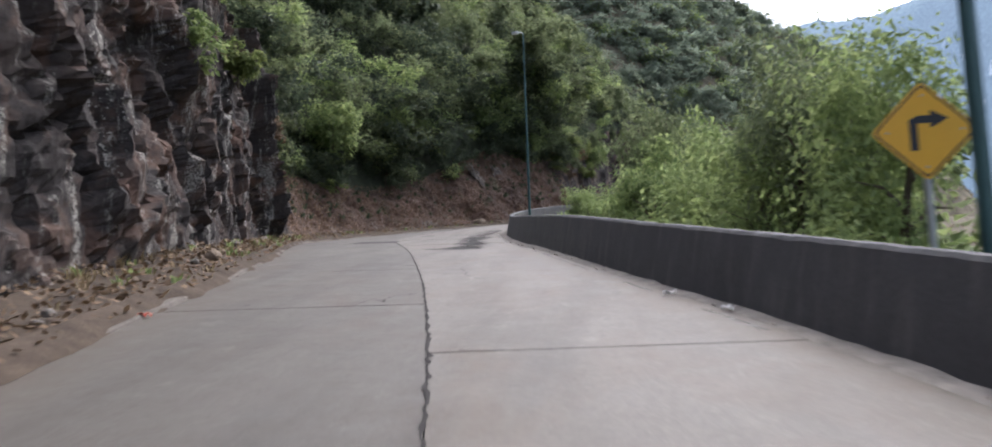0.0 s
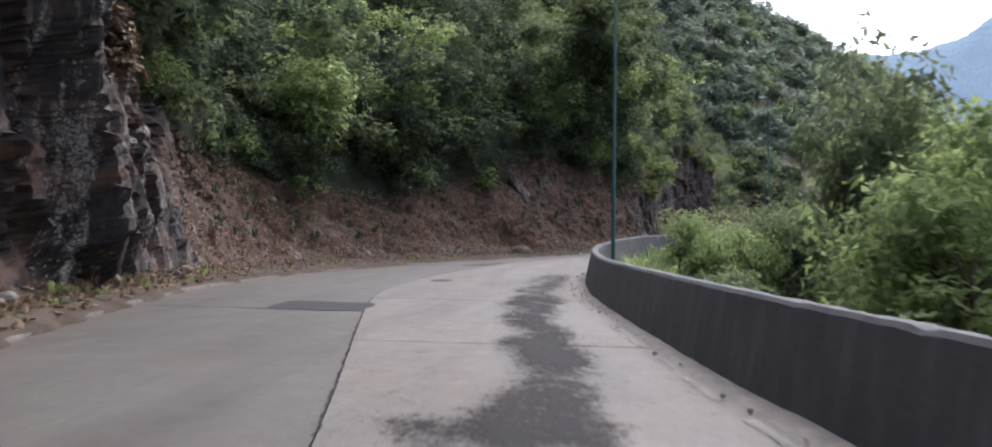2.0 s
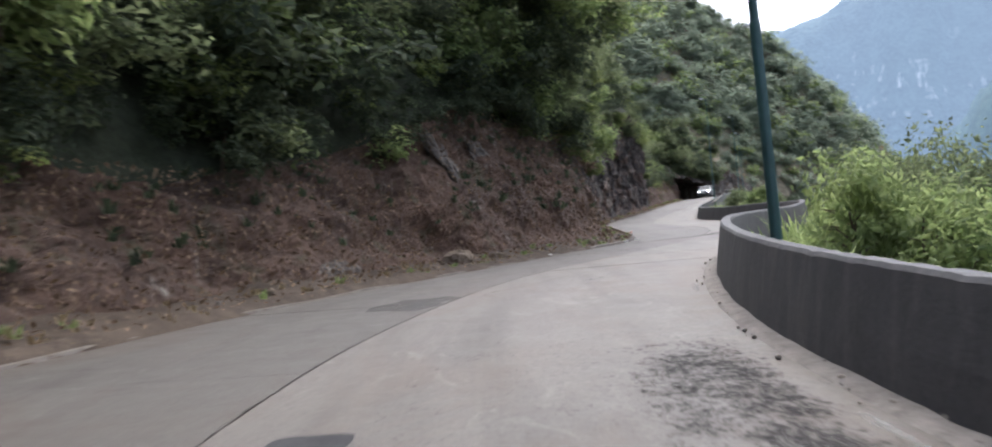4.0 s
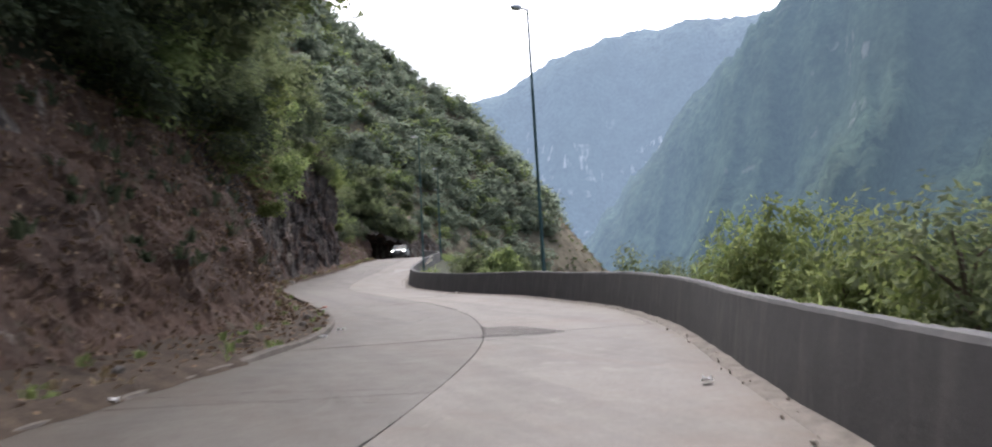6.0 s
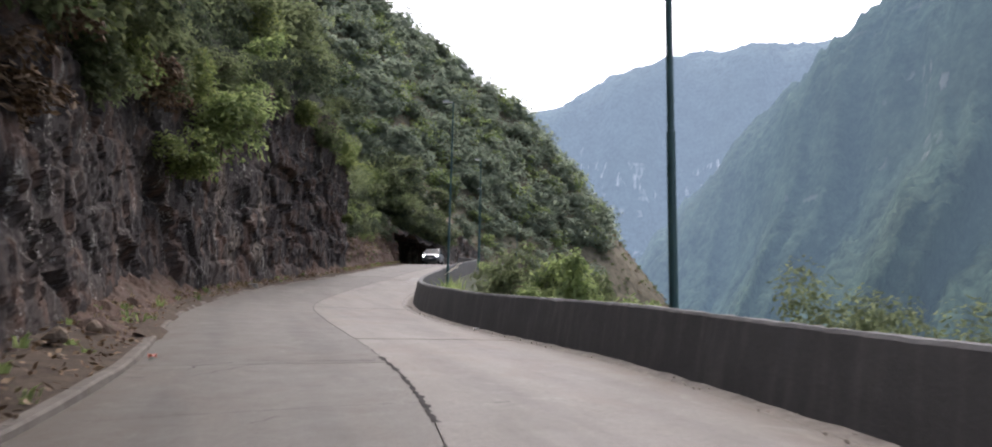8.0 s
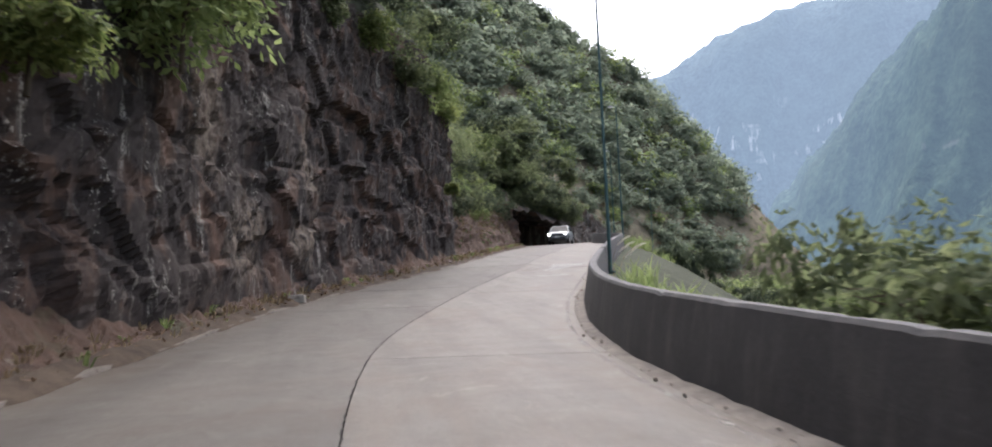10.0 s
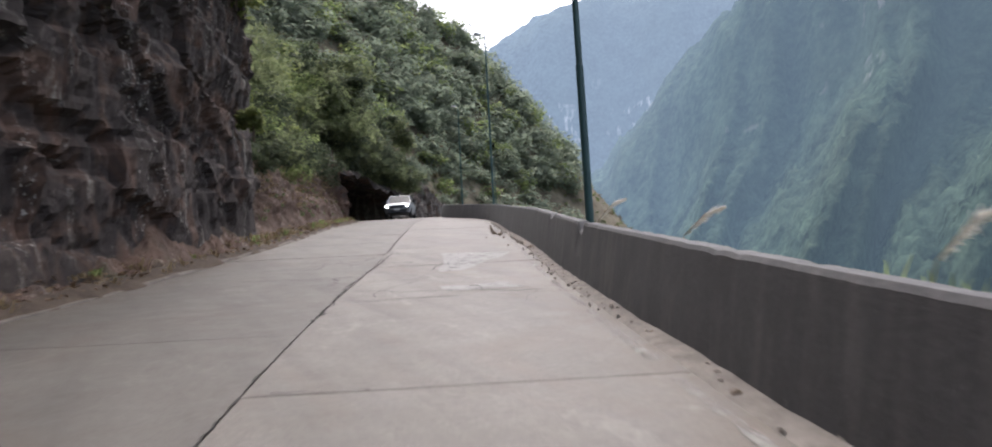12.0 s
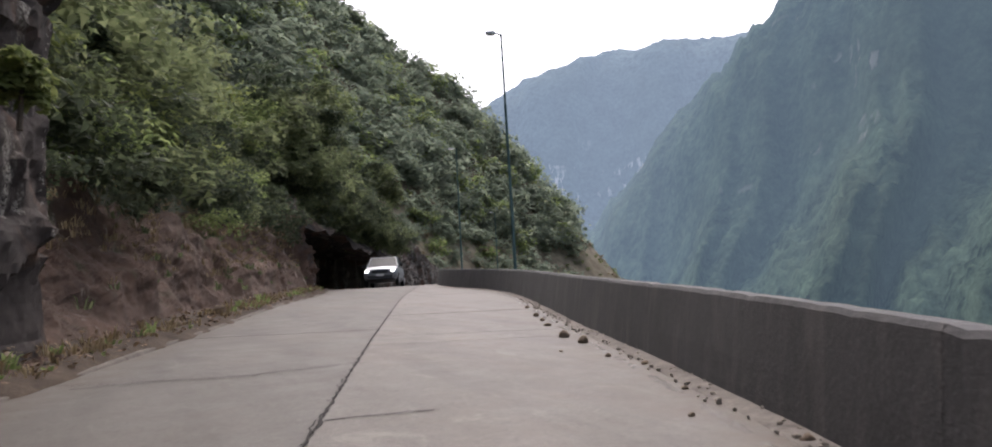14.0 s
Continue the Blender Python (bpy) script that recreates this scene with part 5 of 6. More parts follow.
for i, (s, o, h, size) in enumerate(((79.4, -7.6, 3.7, (0.3, 0.8, 0.95)), (82.3, -7.0, 3.3, (0.34, 0.6, 1.5)), (84.2, -6.6, 2.9, (0.32, 0.5, 1.2)), (86.9, -5.75, 2.2, (0.35, 0.9, 0.9)), (71.3, -6.75, 0.35, (0.36, 1.0, 0.4)))):
    outcrop(s, o, h, size, 11 + i)
PAPER = plain("white litter", (0.72, 0.7, 0.66), 0.7, spread=0.08, depth=0)
RED = plain("red plastic litter", (0.5, 0.12, 0.07), 0.5, spread=0.1, depth=0)
for i, (s, o, mat) in enumerate(((31.0, 2.5, PAPER), (29.6, 2.7, PAPER), (97.0, -2.75, RED), (88.3, -2.7, PAPER), (86.5, -2.95, PAPER), (99.4, 3.4, PAPER),
                                 (96.2, 3.9, PAPER), (92.7, 3.9, PAPER), (102.4, 2.6, PAPER), (90.6, 3.8, PAPER), (30.5, -3.2, RED), (77.6, 1.95, PAPER), (78.4, -4.0, PAPER))):
    bm = bmesh.new()
    bmesh.ops.create_grid(bm, x_segments=4, y_segments=3, size=0.5)
    for v in bm.verts:
        v.co = Vector((v.co.x * 0.15, v.co.y * 0.09, 0.02 + 0.035 * math.sin(v.co.x * 9 + i) * math.cos(v.co.y * 7)))
    bmesh.ops.solidify(bm, geom=bm.faces[:], thickness=0.004)
    ob = part("litter", bm, mat)
    ob.matrix_world = pose(*at(s, o, 0.03), 0, 0, 53 * i % 360)
    tagged(ob, "crumpled scrap of %s litter at the road edge" % ("red plastic" if mat == RED else "white paper"), "litter", "litter along the road")


# ---- the oncoming car ----
def car(s, o):
    e = thing("car", at(s, o, 0.012), heading(s), "silver compact off-road estate car with headlights on", "car")
    slope = math.degrees(math.atan(0.1))
    e.matrix_world = pose(*at(s, o, 0.012), slope, 0, heading(s))
    silver = plain("silver car paint", (0.26, 0.27, 0.285), 0.35, 0.5, spread=0.05, depth=0)
    dark = plain("dark glass", (0.015, 0.018, 0.02), 0.3, spread=0.1, depth=0)
    rubber = plain("tyre rubber", (0.02, 0.02, 0.02), 0.85, spread=0.2)
    trim = plain("black plastic trim", (0.03, 0.03, 0.032), 0.6, spread=0.2)
    rim = plain("alloy", (0.45, 0.45, 0.46), 0.35, 0.8, spread=0.1, depth=0)
    # front of the car points along -y; sections from front to back: y, half width, sill, belt
    secs = [(-2.05, 0.70, 0.45, 0.72), (-1.98, 0.82, 0.34, 0.86), (-1.7, 0.88, 0.3, 0.96), (-0.95, 0.9, 0.28, 1.04), (-0.2, 0.9, 0.28, 1.06),
            (1.0, 0.9, 0.28, 1.08), (1.75, 0.88, 0.32, 1.06), (1.98, 0.8, 0.42, 1.0)]
    bm = bmesh.new()
    rings = []
    for y, w, z0, z1 in secs:
        ring = [(-w * 0.9, z0), (-w, z0 + 0.15), (-w * 1.01, (z0 + z1) / 2 + 0.08), (-w * 0.95, z1 - 0.05), (-w * 0.86, z1), (0, z1 + 0.03),
                (w * 0.86, z1), (w * 0.95, z1 - 0.05), (w * 1.01, (z0 + z1) / 2 + 0.08), (w, z0 + 0.15), (w * 0.9, z0)]
        rings.append([bm.verts.new((x, y, z)) for x, z in ring])
    for a, b in zip(rings, rings[1:]):
        for k in range(len(a)):
            j = (k + 1) % len(a)
            bm.faces.new((a[k], b[k], b[j], a[j]))
    bm.faces.new(rings[0])
    bm.faces.new(rings[-1][::-1])
    bmesh.ops.recalc_face_normals(bm, faces=bm.faces[:])
    part("body", bm, silver, e, smooth=True)
    cab = [(-0.98, 0.80, 1.03), (-0.25, 0.66, 1.58), (0.2, 0.66, 1.63), (1.3, 0.66, 1.62), (1.78, 0.64, 1.52), (1.95, 0.76, 1.02)]
    bm = bmesh.new()
    low = [(-1.0, 0.82), (1.95, 0.80)]
    roof = [(y, w, z) for y, w, z in cab[1:5]]
    a = [[bm.verts.new((sx * w, y, z)) for y, w, z in roof] for sx in (-1, 0, 1)]
    for v in a[1]:
        v.co.z += 0.03
    for k in range(3):
        for q in (0, 1):
            bm.faces.new((a[q][k], a[q + 1][k], a[q + 1][k + 1], a[q][k + 1]))
    bmesh.ops.solidify(bm, geom=bm.faces[:], thickness=0.05)
    part("roof", bm, silver, e, smooth=True)

    def pane(name, corners, mat, lab=""):
        bm = bmesh.new()
        bm.faces.new([bm.verts.new(c) for c in corners])
        bmesh.ops.solidify(bm, geom=bm.faces[:], thickness=0.02)
        bmesh.ops.recalc_face_normals(bm, faces=bm.faces[:])
        return part(name, bm, mat, e, lab)

    pane("windscreen", [(-0.78, -0.98, 1.04), (0.78, -0.98, 1.04), (0.62, -0.27, 1.57), (-0.62, -0.27, 1.57)], dark, "dark windscreen")
    pane("rear_window", [(0.74, 1.94, 1.04), (-0.74, 1.94, 1.04), (-0.6, 1.78, 1.5), (0.6, 1.78, 1.5)], dark)
    for sx in (-1, 1):
        pane("side_window", [(sx * 0.83, -0.8, 1.06), (sx * 0.83, 0.3, 1.08), (sx * 0.67, 0.3, 1.57), (sx * 0.67, -0.18, 1.55)], dark)
        pane("side_window", [(sx * 0.83, 0.38, 1.08), (sx * 0.82, 1.75, 1.08), (sx * 0.66, 1.6, 1.54), (sx * 0.67, 0.38, 1.57)], dark)
        bm = bmesh.new()
        tube(bm, [(sx * 0.82, -1.0, 1.03), (sx * 0.65, -0.26, 1.59)], [0.035, 0.03], 6)
        part("pillar", bm, silver, e)
        bm = bmesh.new()
        box(bm, (0.16, 0.1, 0.13), (sx * 1.0, -0.75, 1.12), 0.03)
        part("mirror", bm, trim, e)
        bm = bmesh.new()
        tube(bm, [(sx * 0.6, -0.1, 1.66), (sx * 0.6, 1.4, 1.68)], [0.02, 0.02], 6)
        part("roof_rail", bm, trim, e)
        bm = bmesh.new()
        prism(bm, [(sx * 0.6, 0.72), (sx * 0.73, 0.73), (sx * 0.77, 0.83), (sx * 0.62, 0.82)], -2.06, -1.9, "y")
        lamp_m, n, l, p = material("lit headlight")
        p.inputs["Base Color"].default_value = (0.9, 0.9, 0.9, 1)
        p.inputs["Emission Color"].default_value = (1.0, 0.98, 0.92, 1)
        p.inputs["Emission Strength"].default_value = 14.0
        part("headlight", bm, lamp_m, e, "lit white headlight")
        for y in (-1.28, 1.3):
            bm = bmesh.new()
            tube(bm, [(sx * 0.72, y, 0.34), (sx * 0.74, y, 0.34), (sx * 0.9, y, 0.34), (sx * 0.92, y, 0.34)], [0.28, 0.34, 0.34, 0.29], 22)
            wheel = part("wheel", bm, rubber, e, smooth=False)
            bm = bmesh.new()
            tube(bm, [(sx * 0.9, y, 0.34), (sx * 0.93, y, 0.34)], [0.22, 0.19], 16)
            part("rim", bm, rim, wheel, "alloy rim")
    bm = bmesh.new()
    prism(bm, [(-0.42, 0.66), (0.42, 0.66), (0.46, 0.82), (-0.46, 0.82)], -2.075, -1.95, "y")
    part("grille", bm, trim, e, "black grille")
    bm = bmesh.new()
    prism(bm, [(-0.6, 0.36), (0.6, 0.36), (0.66, 0.54), (-0.66, 0.54)], -2.08, -1.9, "y")
    part("bumper", bm, trim, e, "dark lower bumper")
    bm = bmesh.new()
    prism(bm, [(-0.2, 0.5), (0.2, 0.5), (0.2, 0.62), (-0.2, 0.62)], -2.095, -2.08, "y")
    part("plate", bm, PAPER, e, "plain pale plate")
    return e


car(175.0, -2.6)

# ---- woods on the uphill slope ----
CROWNS = [leaf_cloud(14, 370, 0.17, 300 + i, wide=0.65, simple=True, even=0.6) for i in range(10)]
FINE_CROWNS = [leaf_cloud(12, 460, 0.15, 340 + i, wide=0.6, simple=True) for i in range(6)]


def hill_crowns(n, s0, s1, run0, run1, r0, r1, lift):
    s = rng.uniform(s0, s1, n)
    run = run0 + (run1 - run0) * rng.random(n) ** 1.25
    r = rng.uniform(r0, r1, n) * (1 + run / 60)
    p = on_hill(s, run)
    p[:, 2] += r * rng.uniform(0.2, lift, n)
    return p, r


def mixed_woods(name, p, r, templates, label, kinds):
    """The same woods in several leaf colours."""
    pick = rng.random(len(r))
    low = 0.0
    for share, mat, word in kinds:
        k = (pick >= low) & (pick < low + share)
        low += share
        if k.any():
            forest(name, p[k], r[k], templates, mat, word + " " + label)


NEAR_CROWNS = [leaf_cloud(20, 700, 0.113, 320 + i, wide=0.6, simple=True) for i in range(6)]
FAR_CROWNS = [leaf_cloud(14, 190, 0.225, 330 + i, wide=0.8, simple=True, even=0.45) for i in range(6)]
# leaf colours by station imitate deep shade low down and haze further up
SHADED_MIX = ((0.92, LEAF, "dense dark green"), (0.02, LEAF_MID, "mid-green"), (0.04, LEAF_BRIGHT, "fresh green"), (0.02, LEAF_YELLOW, "yellowing"))
HALF_MIX = ((0.3, LEAF, "dark green"), (0.6, LEAF_MID, "mid-green"), (0.06, LEAF_BRIGHT, "fresh green"), (0.04, LEAF_YELLOW, "yellowing"))
HAZED_MIX = ((0.12, LEAF, "dark green"), (0.72, LEAF_MID, "mid-green"), (0.1, LEAF_BRIGHT, "fresh green"), (0.06, LEAF_YELLOW, "yellowing"))
for n, run0, run1, r0, r1, lift, templates in ((430, 1.2, 12, 1.5, 2.5, 1.0, NEAR_CROWNS), (560, 10, 32, 1.7, 2.9, 0.9, CROWNS), (640, 30, 72, 2.0, 3.0, 0.8, FAR_CROWNS)):
    p1, r1 = hill_crowns(n, 10, 184, run0, run1, r0, r1, lift)
    st = np.interp(p1[:, 1], LY, FINE)                # station of each crown
    for k, kinds in ((st < 64, SHADED_MIX), ((st >= 64) & (st < 98), HALF_MIX), (st >= 98, HAZED_MIX)):
        mixed_woods("hillside_woods", p1[k], r1[k], templates, "subtropical woods on the slope above the road", kinds)
p2, r2 = hill_crowns(420, 12, 182, -0.6, 3.5, 0.7, 1.35, 0.9)
mixed_woods("hillside_shrubs", p2, r2, FINE_CROWNS, "shrubs hanging over the top of the cut", ((0.7, LEAF, "dense green"), (0.17, LEAF_MID, "mid-green"), (0.06, LEAF_BRIGHT, "fresh green"), (0.07, LEAF_YELLOW, "yellowing")))
n = 200
s = rng.uniform(168.5, 202, n)
p3 = at(s, rng.uniform(-13, -5.6, n), 4.2 + 7 * rng.random(n) ** 1.3)
mixed_woods("overhanging_woods", p3, rng.uniform(1.2, 2.0, n), CROWNS, "tree crowns overhanging the road at the bend", ((0.35, LEAF, "dark green"), (0.5, LEAF_MID, "mid-green"), (0.15, LEAF_BRIGHT, "fresh green")))
g3 = np.random.default_rng(77)
n = 170
s = g3.uniform(169.5, 201, n)
p3 = at(s, g3.uniform(-10.5, -4.7, n), 4.1 + 2.6 * g3.random(n))
mixed_woods("overhanging_woods", p3, g3.uniform(0.9, 1.6, n), FINE_CROWNS, "foliage closing over the alcove at the bend", ((0.4, LEAF, "dark green"), (0.6, LEAF_MID, "mid-green")))
n = 46
s = rng.uniform(170, 189, n)
p3 = at(s, rng.uniform(-7.4, -5.4, n), 3.5 + 2.4 * rng.random(n))
mixed_woods("overhanging_woods", p3, rng.uniform(0.8, 1.3, n), FINE_CROWNS, "foliage hanging over the lip of the rock", ((0.5, LEAF, "dark green"), (0.5, LEAF_MID, "mid-green")))
# undergrowth at the lip of the bank
n = 110
s, run = rng.uniform(58, 93, n), rng.uniform(-0.3, 4.0, n)
p5 = on_hill(s, run)
p5[:, 2] += 0.25
forest("undergrowth", p5, rng.uniform(0.6, 1.1, n), FINE_CROWNS, LEAF, "dark undergrowth at the lip of the bank")
# crowns that lean out over the bank and shade it
n = 80
s = rng.uniform(44, 92, n)
to_, th_ = top_of_face(s)
p4 = at(s, to_ + rng.uniform(-1.5, 1.7, n), th_ + rng.uniform(2.2, 7.5, n))
mixed_woods("overhanging_woods", p4, rng.uniform(1.1, 2.0, n), FINE_CROWNS, "tree crowns leaning out over the bank", ((0.5, LEAF, "dark green"), (0.38, LEAF_MID, "mid-green"), (0.12, LEAF_BRIGHT, "fresh green")))
n = 45
s = rng.uniform(84, 101, n)
to_, th_ = top_of_face(s)
p6 = at(s, to_ + rng.uniform(-1.0, 3.2, n), np.maximum(th_ + 3.5, 7.0) + rng.uniform(0, 6.5, n))
mixed_woods("overhanging_woods", p6, rng.uniform(1.3, 2.2, n), FINE_CROWNS, "high tree crowns leaning out towards the road", ((0.2, LEAF, "dark green"), (0.6, LEAF_MID, "mid-green"), (0.2, LEAF_BRIGHT, "fresh green")))
# trees and bushes of their own
def limbs(bm, height, spread, n, seed):
    g = np.random.default_rng(seed)
    lean = g.normal(size=2) * 0.06 * height
    top = Vector((lean[0], lean[1], height * 0.7))
    r = min(0.012 * height + 0.025, 0.11)
    tube(bm, [(0, 0, -0.4), (lean[0] * 0.3, lean[1] * 0.3, height * 0.35), tuple(top)], [r * 1.2, r * 0.8, r * 0.25], 8)
    for k in range(n):
        t = g.uniform(0.4, 0.9)
        a = g.uniform(0, 2 * math.pi)
        b = Vector((lean[0] * t, lean[1] * t, height * 0.7 * t))
        e = b + Vector((math.cos(a) * spread * 0.5, math.sin(a) * spread * 0.5, spread * g.uniform(0.15, 0.4)))
        tube(bm, [tuple(b), tuple((b + e) / 2 + Vector((0, 0, 0.1 * spread))), tuple(e)], [r * 0.45, r * 0.3, r * 0.1], 6)


def tree(name, base, height, radius, mat, label, seed, leaf=0.2, n=1500, category="tree", group="", wide=0.5, flat=0.9, low=False):
    """A trunk with limbs and a crown of leaf blades in clumps."""
    e = thing(name, base, 0, label, category, group)
    bm = bmesh.new()
    limbs(bm, height * (0.7 if low else 1.0), radius, 7, seed)
    part("trunk", bm, BARK, e, smooth=True)
    tall = flat * min(3.0, max(0.9 if low else 0.7, height * (1.0 if name == "tree" else 1.25) / radius * 0.5))
    n = min(2000 if n < 3000 else 4400, int(n * max(1.0, tall)))
    v = leaf_cloud(max(9, int(n / 85)), n, leaf / radius, seed, wide=wide) * radius
    v[:, 2] *= tall
    v[:, 2] += height * 0.3 if low else height - v[:, 2].max()
    put("crown", mesh_from("crown", v, blades(v)), mat, e)
    return e


count = 0
# stretch of the road, offsets, height of the top over the road, crown radius, how many, leaf, kind
for s0, s1, o0, o1, h0, h1, r0, r1, n, leaf, mat, name, label in (
        (33, 50, 6.0, 9.5, 0.9, 2.2, 1.1, 1.7, 12, 0.14, LEAF_BRIGHT, "shrub", "light green shrub on the slope behind the parapet"),
        (38, 52, 6.5, 11, 1.8, 3.6, 1.5, 2.2, 13, 0.17, LEAF_BRIGHT, "tree", "leafy green tree on the slope behind the parapet"),
        (43, 55, 4.6, 6.2, 0.5, 1.2, 0.8, 1.2, 13, 0.14, LEAF_MID, "shrub", "leafy green shrub close behind the parapet"),
        (55, 75, 9, 18, 3.5, 6.0, 2.2, 3.2, 9, 0.2, LEAF_BRIGHT, "tree", "broad leafy tree below the road"),
        (65.5, 71, 3.9, 6.0, 1.3, 2.6, 0.9, 1.4, 11, 0.12, LEAF_BRIGHT, "shrub", "broad-leaved bright green shrub beside the parapet"),
        (70, 79, 5.0, 8.0, 2.0, 3.7, 1.2, 1.9, 14, 0.125, LEAF_MID, "shrub", "sunlit green shrub leaning over the parapet"),
        (79.5, 86, 4.4, 7.0, 1.6, 2.9, 1.0, 1.6, 11, 0.13, LEAF_YELLOW, "shrub", "tall feathery yellow-green shrub beside the parapet"),
        (82, 91, 6.8, 10, 0.9, 1.9, 1.0, 1.5, 8, 0.15, LEAF_MID, "shrub", "dull green shrub on the slope below the road"),
        (79, 87, 6.5, 9, 1.0, 1.9, 1.0, 1.5, 7, 0.17, LEAF_BRIGHT, "shrub", "light green shrub on the slope below the road"),
        (95, 102, 6.8, 9, 0.7, 1.3, 0.8, 1.3, 7, 0.15, LEAF_YELLOW, "shrub", "yellow-green shrub showing over the parapet"),
        (97, 106, 6, 9, -0.2, 0.5, 0.8, 1.2, 8, 0.14, LEAF, "shrub", "low green shrub below the parapet"),
        (100, 111, 3.9, 6.5, 0.95, 1.75, 0.7, 1.1, 14, 0.14, LEAF_BRIGHT, "shrub", "green shrub growing over the parapet"),
        (104, 110.5, 3.7, 5.8, 1.7, 2.4, 0.8, 1.2, 12, 0.13, LEAF_MID, "shrub", "round green shrub on the slope behind the parapet"),
        (118, 150, 7.0, 10.5, -2.4, -1.5, 0.6, 0.9, 14, 0.15, LEAF, "shrub", "low shrub below the parapet"),
        (150, 185, 5.0, 9, -0.6, 0.35, 0.8, 1.2, 12, 0.17, LEAF, "shrub", "green shrub beyond the parapet at the bend")):
    for k in range(n):
        s, o = float(rng.uniform(s0, s1)), float(rng.uniform(o0, o1))
        g = slope_ground(s, o)
        r, h = float(rng.uniform(r0, r1)), float(rng.uniform(h0, h1))
        tall = max(h - g, r * 1.5)
        nl = int(1100 * (r / 1.3) ** 1.3 * (0.16 / leaf) ** 1.3)
        tree(name, at(s, o, g), tall, r, mat, label, 500 + count, leaf, min(nl, 2600), "tree" if name == "tree" else "shrub", "plants behind the parapet", low=name == "shrub")
        count += 1
tree("tree", at(92.3, 8.7, slope_ground(92.3, 8.7)), 2.75 - slope_ground(92.3, 8.7), 1.4, LEAF_BRIGHT, "round dense green tree below the road", 900, 0.14, 4200, flat=1.4)
tree("shrub", at(104.3, 5.1, slope_ground(104.3, 5.1)), 2.6 - slope_ground(104.3, 5.1), 1.1, LEAF_BRIGHT, "round broad-leaved shrub standing over the parapet", 903, 0.17, 1700, "shrub", "plants behind the parapet", low=True)
for i, (s, o, h, r) in enumerate(((100.5, 9.6, 2.0, 1.7), (98.5, 10.5, 1.2, 1.6), (102.5, 11.5, 1.5, 1.7))):
    tree("tree", at(s, o, slope_ground(s, o)), h - slope_ground(s, o), r, LEAF_MID, "airy grey-green tree rising from the slope below the road", 920 + i, 0.13, 2600)
tree("tree", at(46, 8.5, slope_ground(46, 8.5)), 3.3 - slope_ground(46, 8.5), 1.9, LEAF_MID, "tall open-crowned tree below the road", 901, 0.15, 4200)
tree("tree", at(54.5, 8.2, slope_ground(54.5, 8.2)), 5.9 - slope_ground(54.5, 8.2), 1.9, LEAF_MID, "slender leafy tree beside the parapet", 902, 0.17, 3600)
for i, (s, o, h, r, mat) in enumerate(((41, 8.3, 5.6, 2.3, LEAF_MID), (36.6, 8.2, 4.7, 2.0, LEAF_BRIGHT), (44, 11.0, 6.2, 2.5, LEAF_MID), (49, 12.0, 4.2, 2.1, LEAF_BRIGHT))):
    tree("tree", at(s, o, slope_ground(s, o)), h - slope_ground(s, o), r, mat, "feathery light green tree rising from the slope below the road", 910 + i, 0.15, 3800)
for s, r, h, mat in ((36, 1.5, 6.2, LEAF_BRIGHT), (41, 1.6, 6.0, LEAF_BRIGHT), (45, 1.3, 5.4, LEAF_BRIGHT), (56.5, 1.7, 4.6, LEAF_BRIGHT), (62, 1.5, 5.0, LEAF_BRIGHT), (70, 1.6, 5.2, LEAF),
                     (88, 1.7, 5.6, LEAF_BRIGHT), (93, 1.5, 5.2, LEAF_YELLOW), (104, 1.7, 5.6, LEAF_BRIGHT), (109, 1.4, 4.8, LEAF_YELLOW), (141.5, 2.0, 4.6, LEAF_YELLOW), (145, 2.1, 3.8, LEAF_BRIGHT),
                     (151, 1.9, 4.4, LEAF), (157, 2.0, 4.8, LEAF)):
    to_, th_ = top_of_face(np.array(s))
    tree("shrub", at(s, float(to_) - 0.6, float(th_) - 0.3), max(h - float(th_) + 0.3, r * 1.4), r, mat, "leafy shrub hanging from the edge of the cut", 950 + int(s), 0.17, 1700, "shrub", "shrubs over the cut")
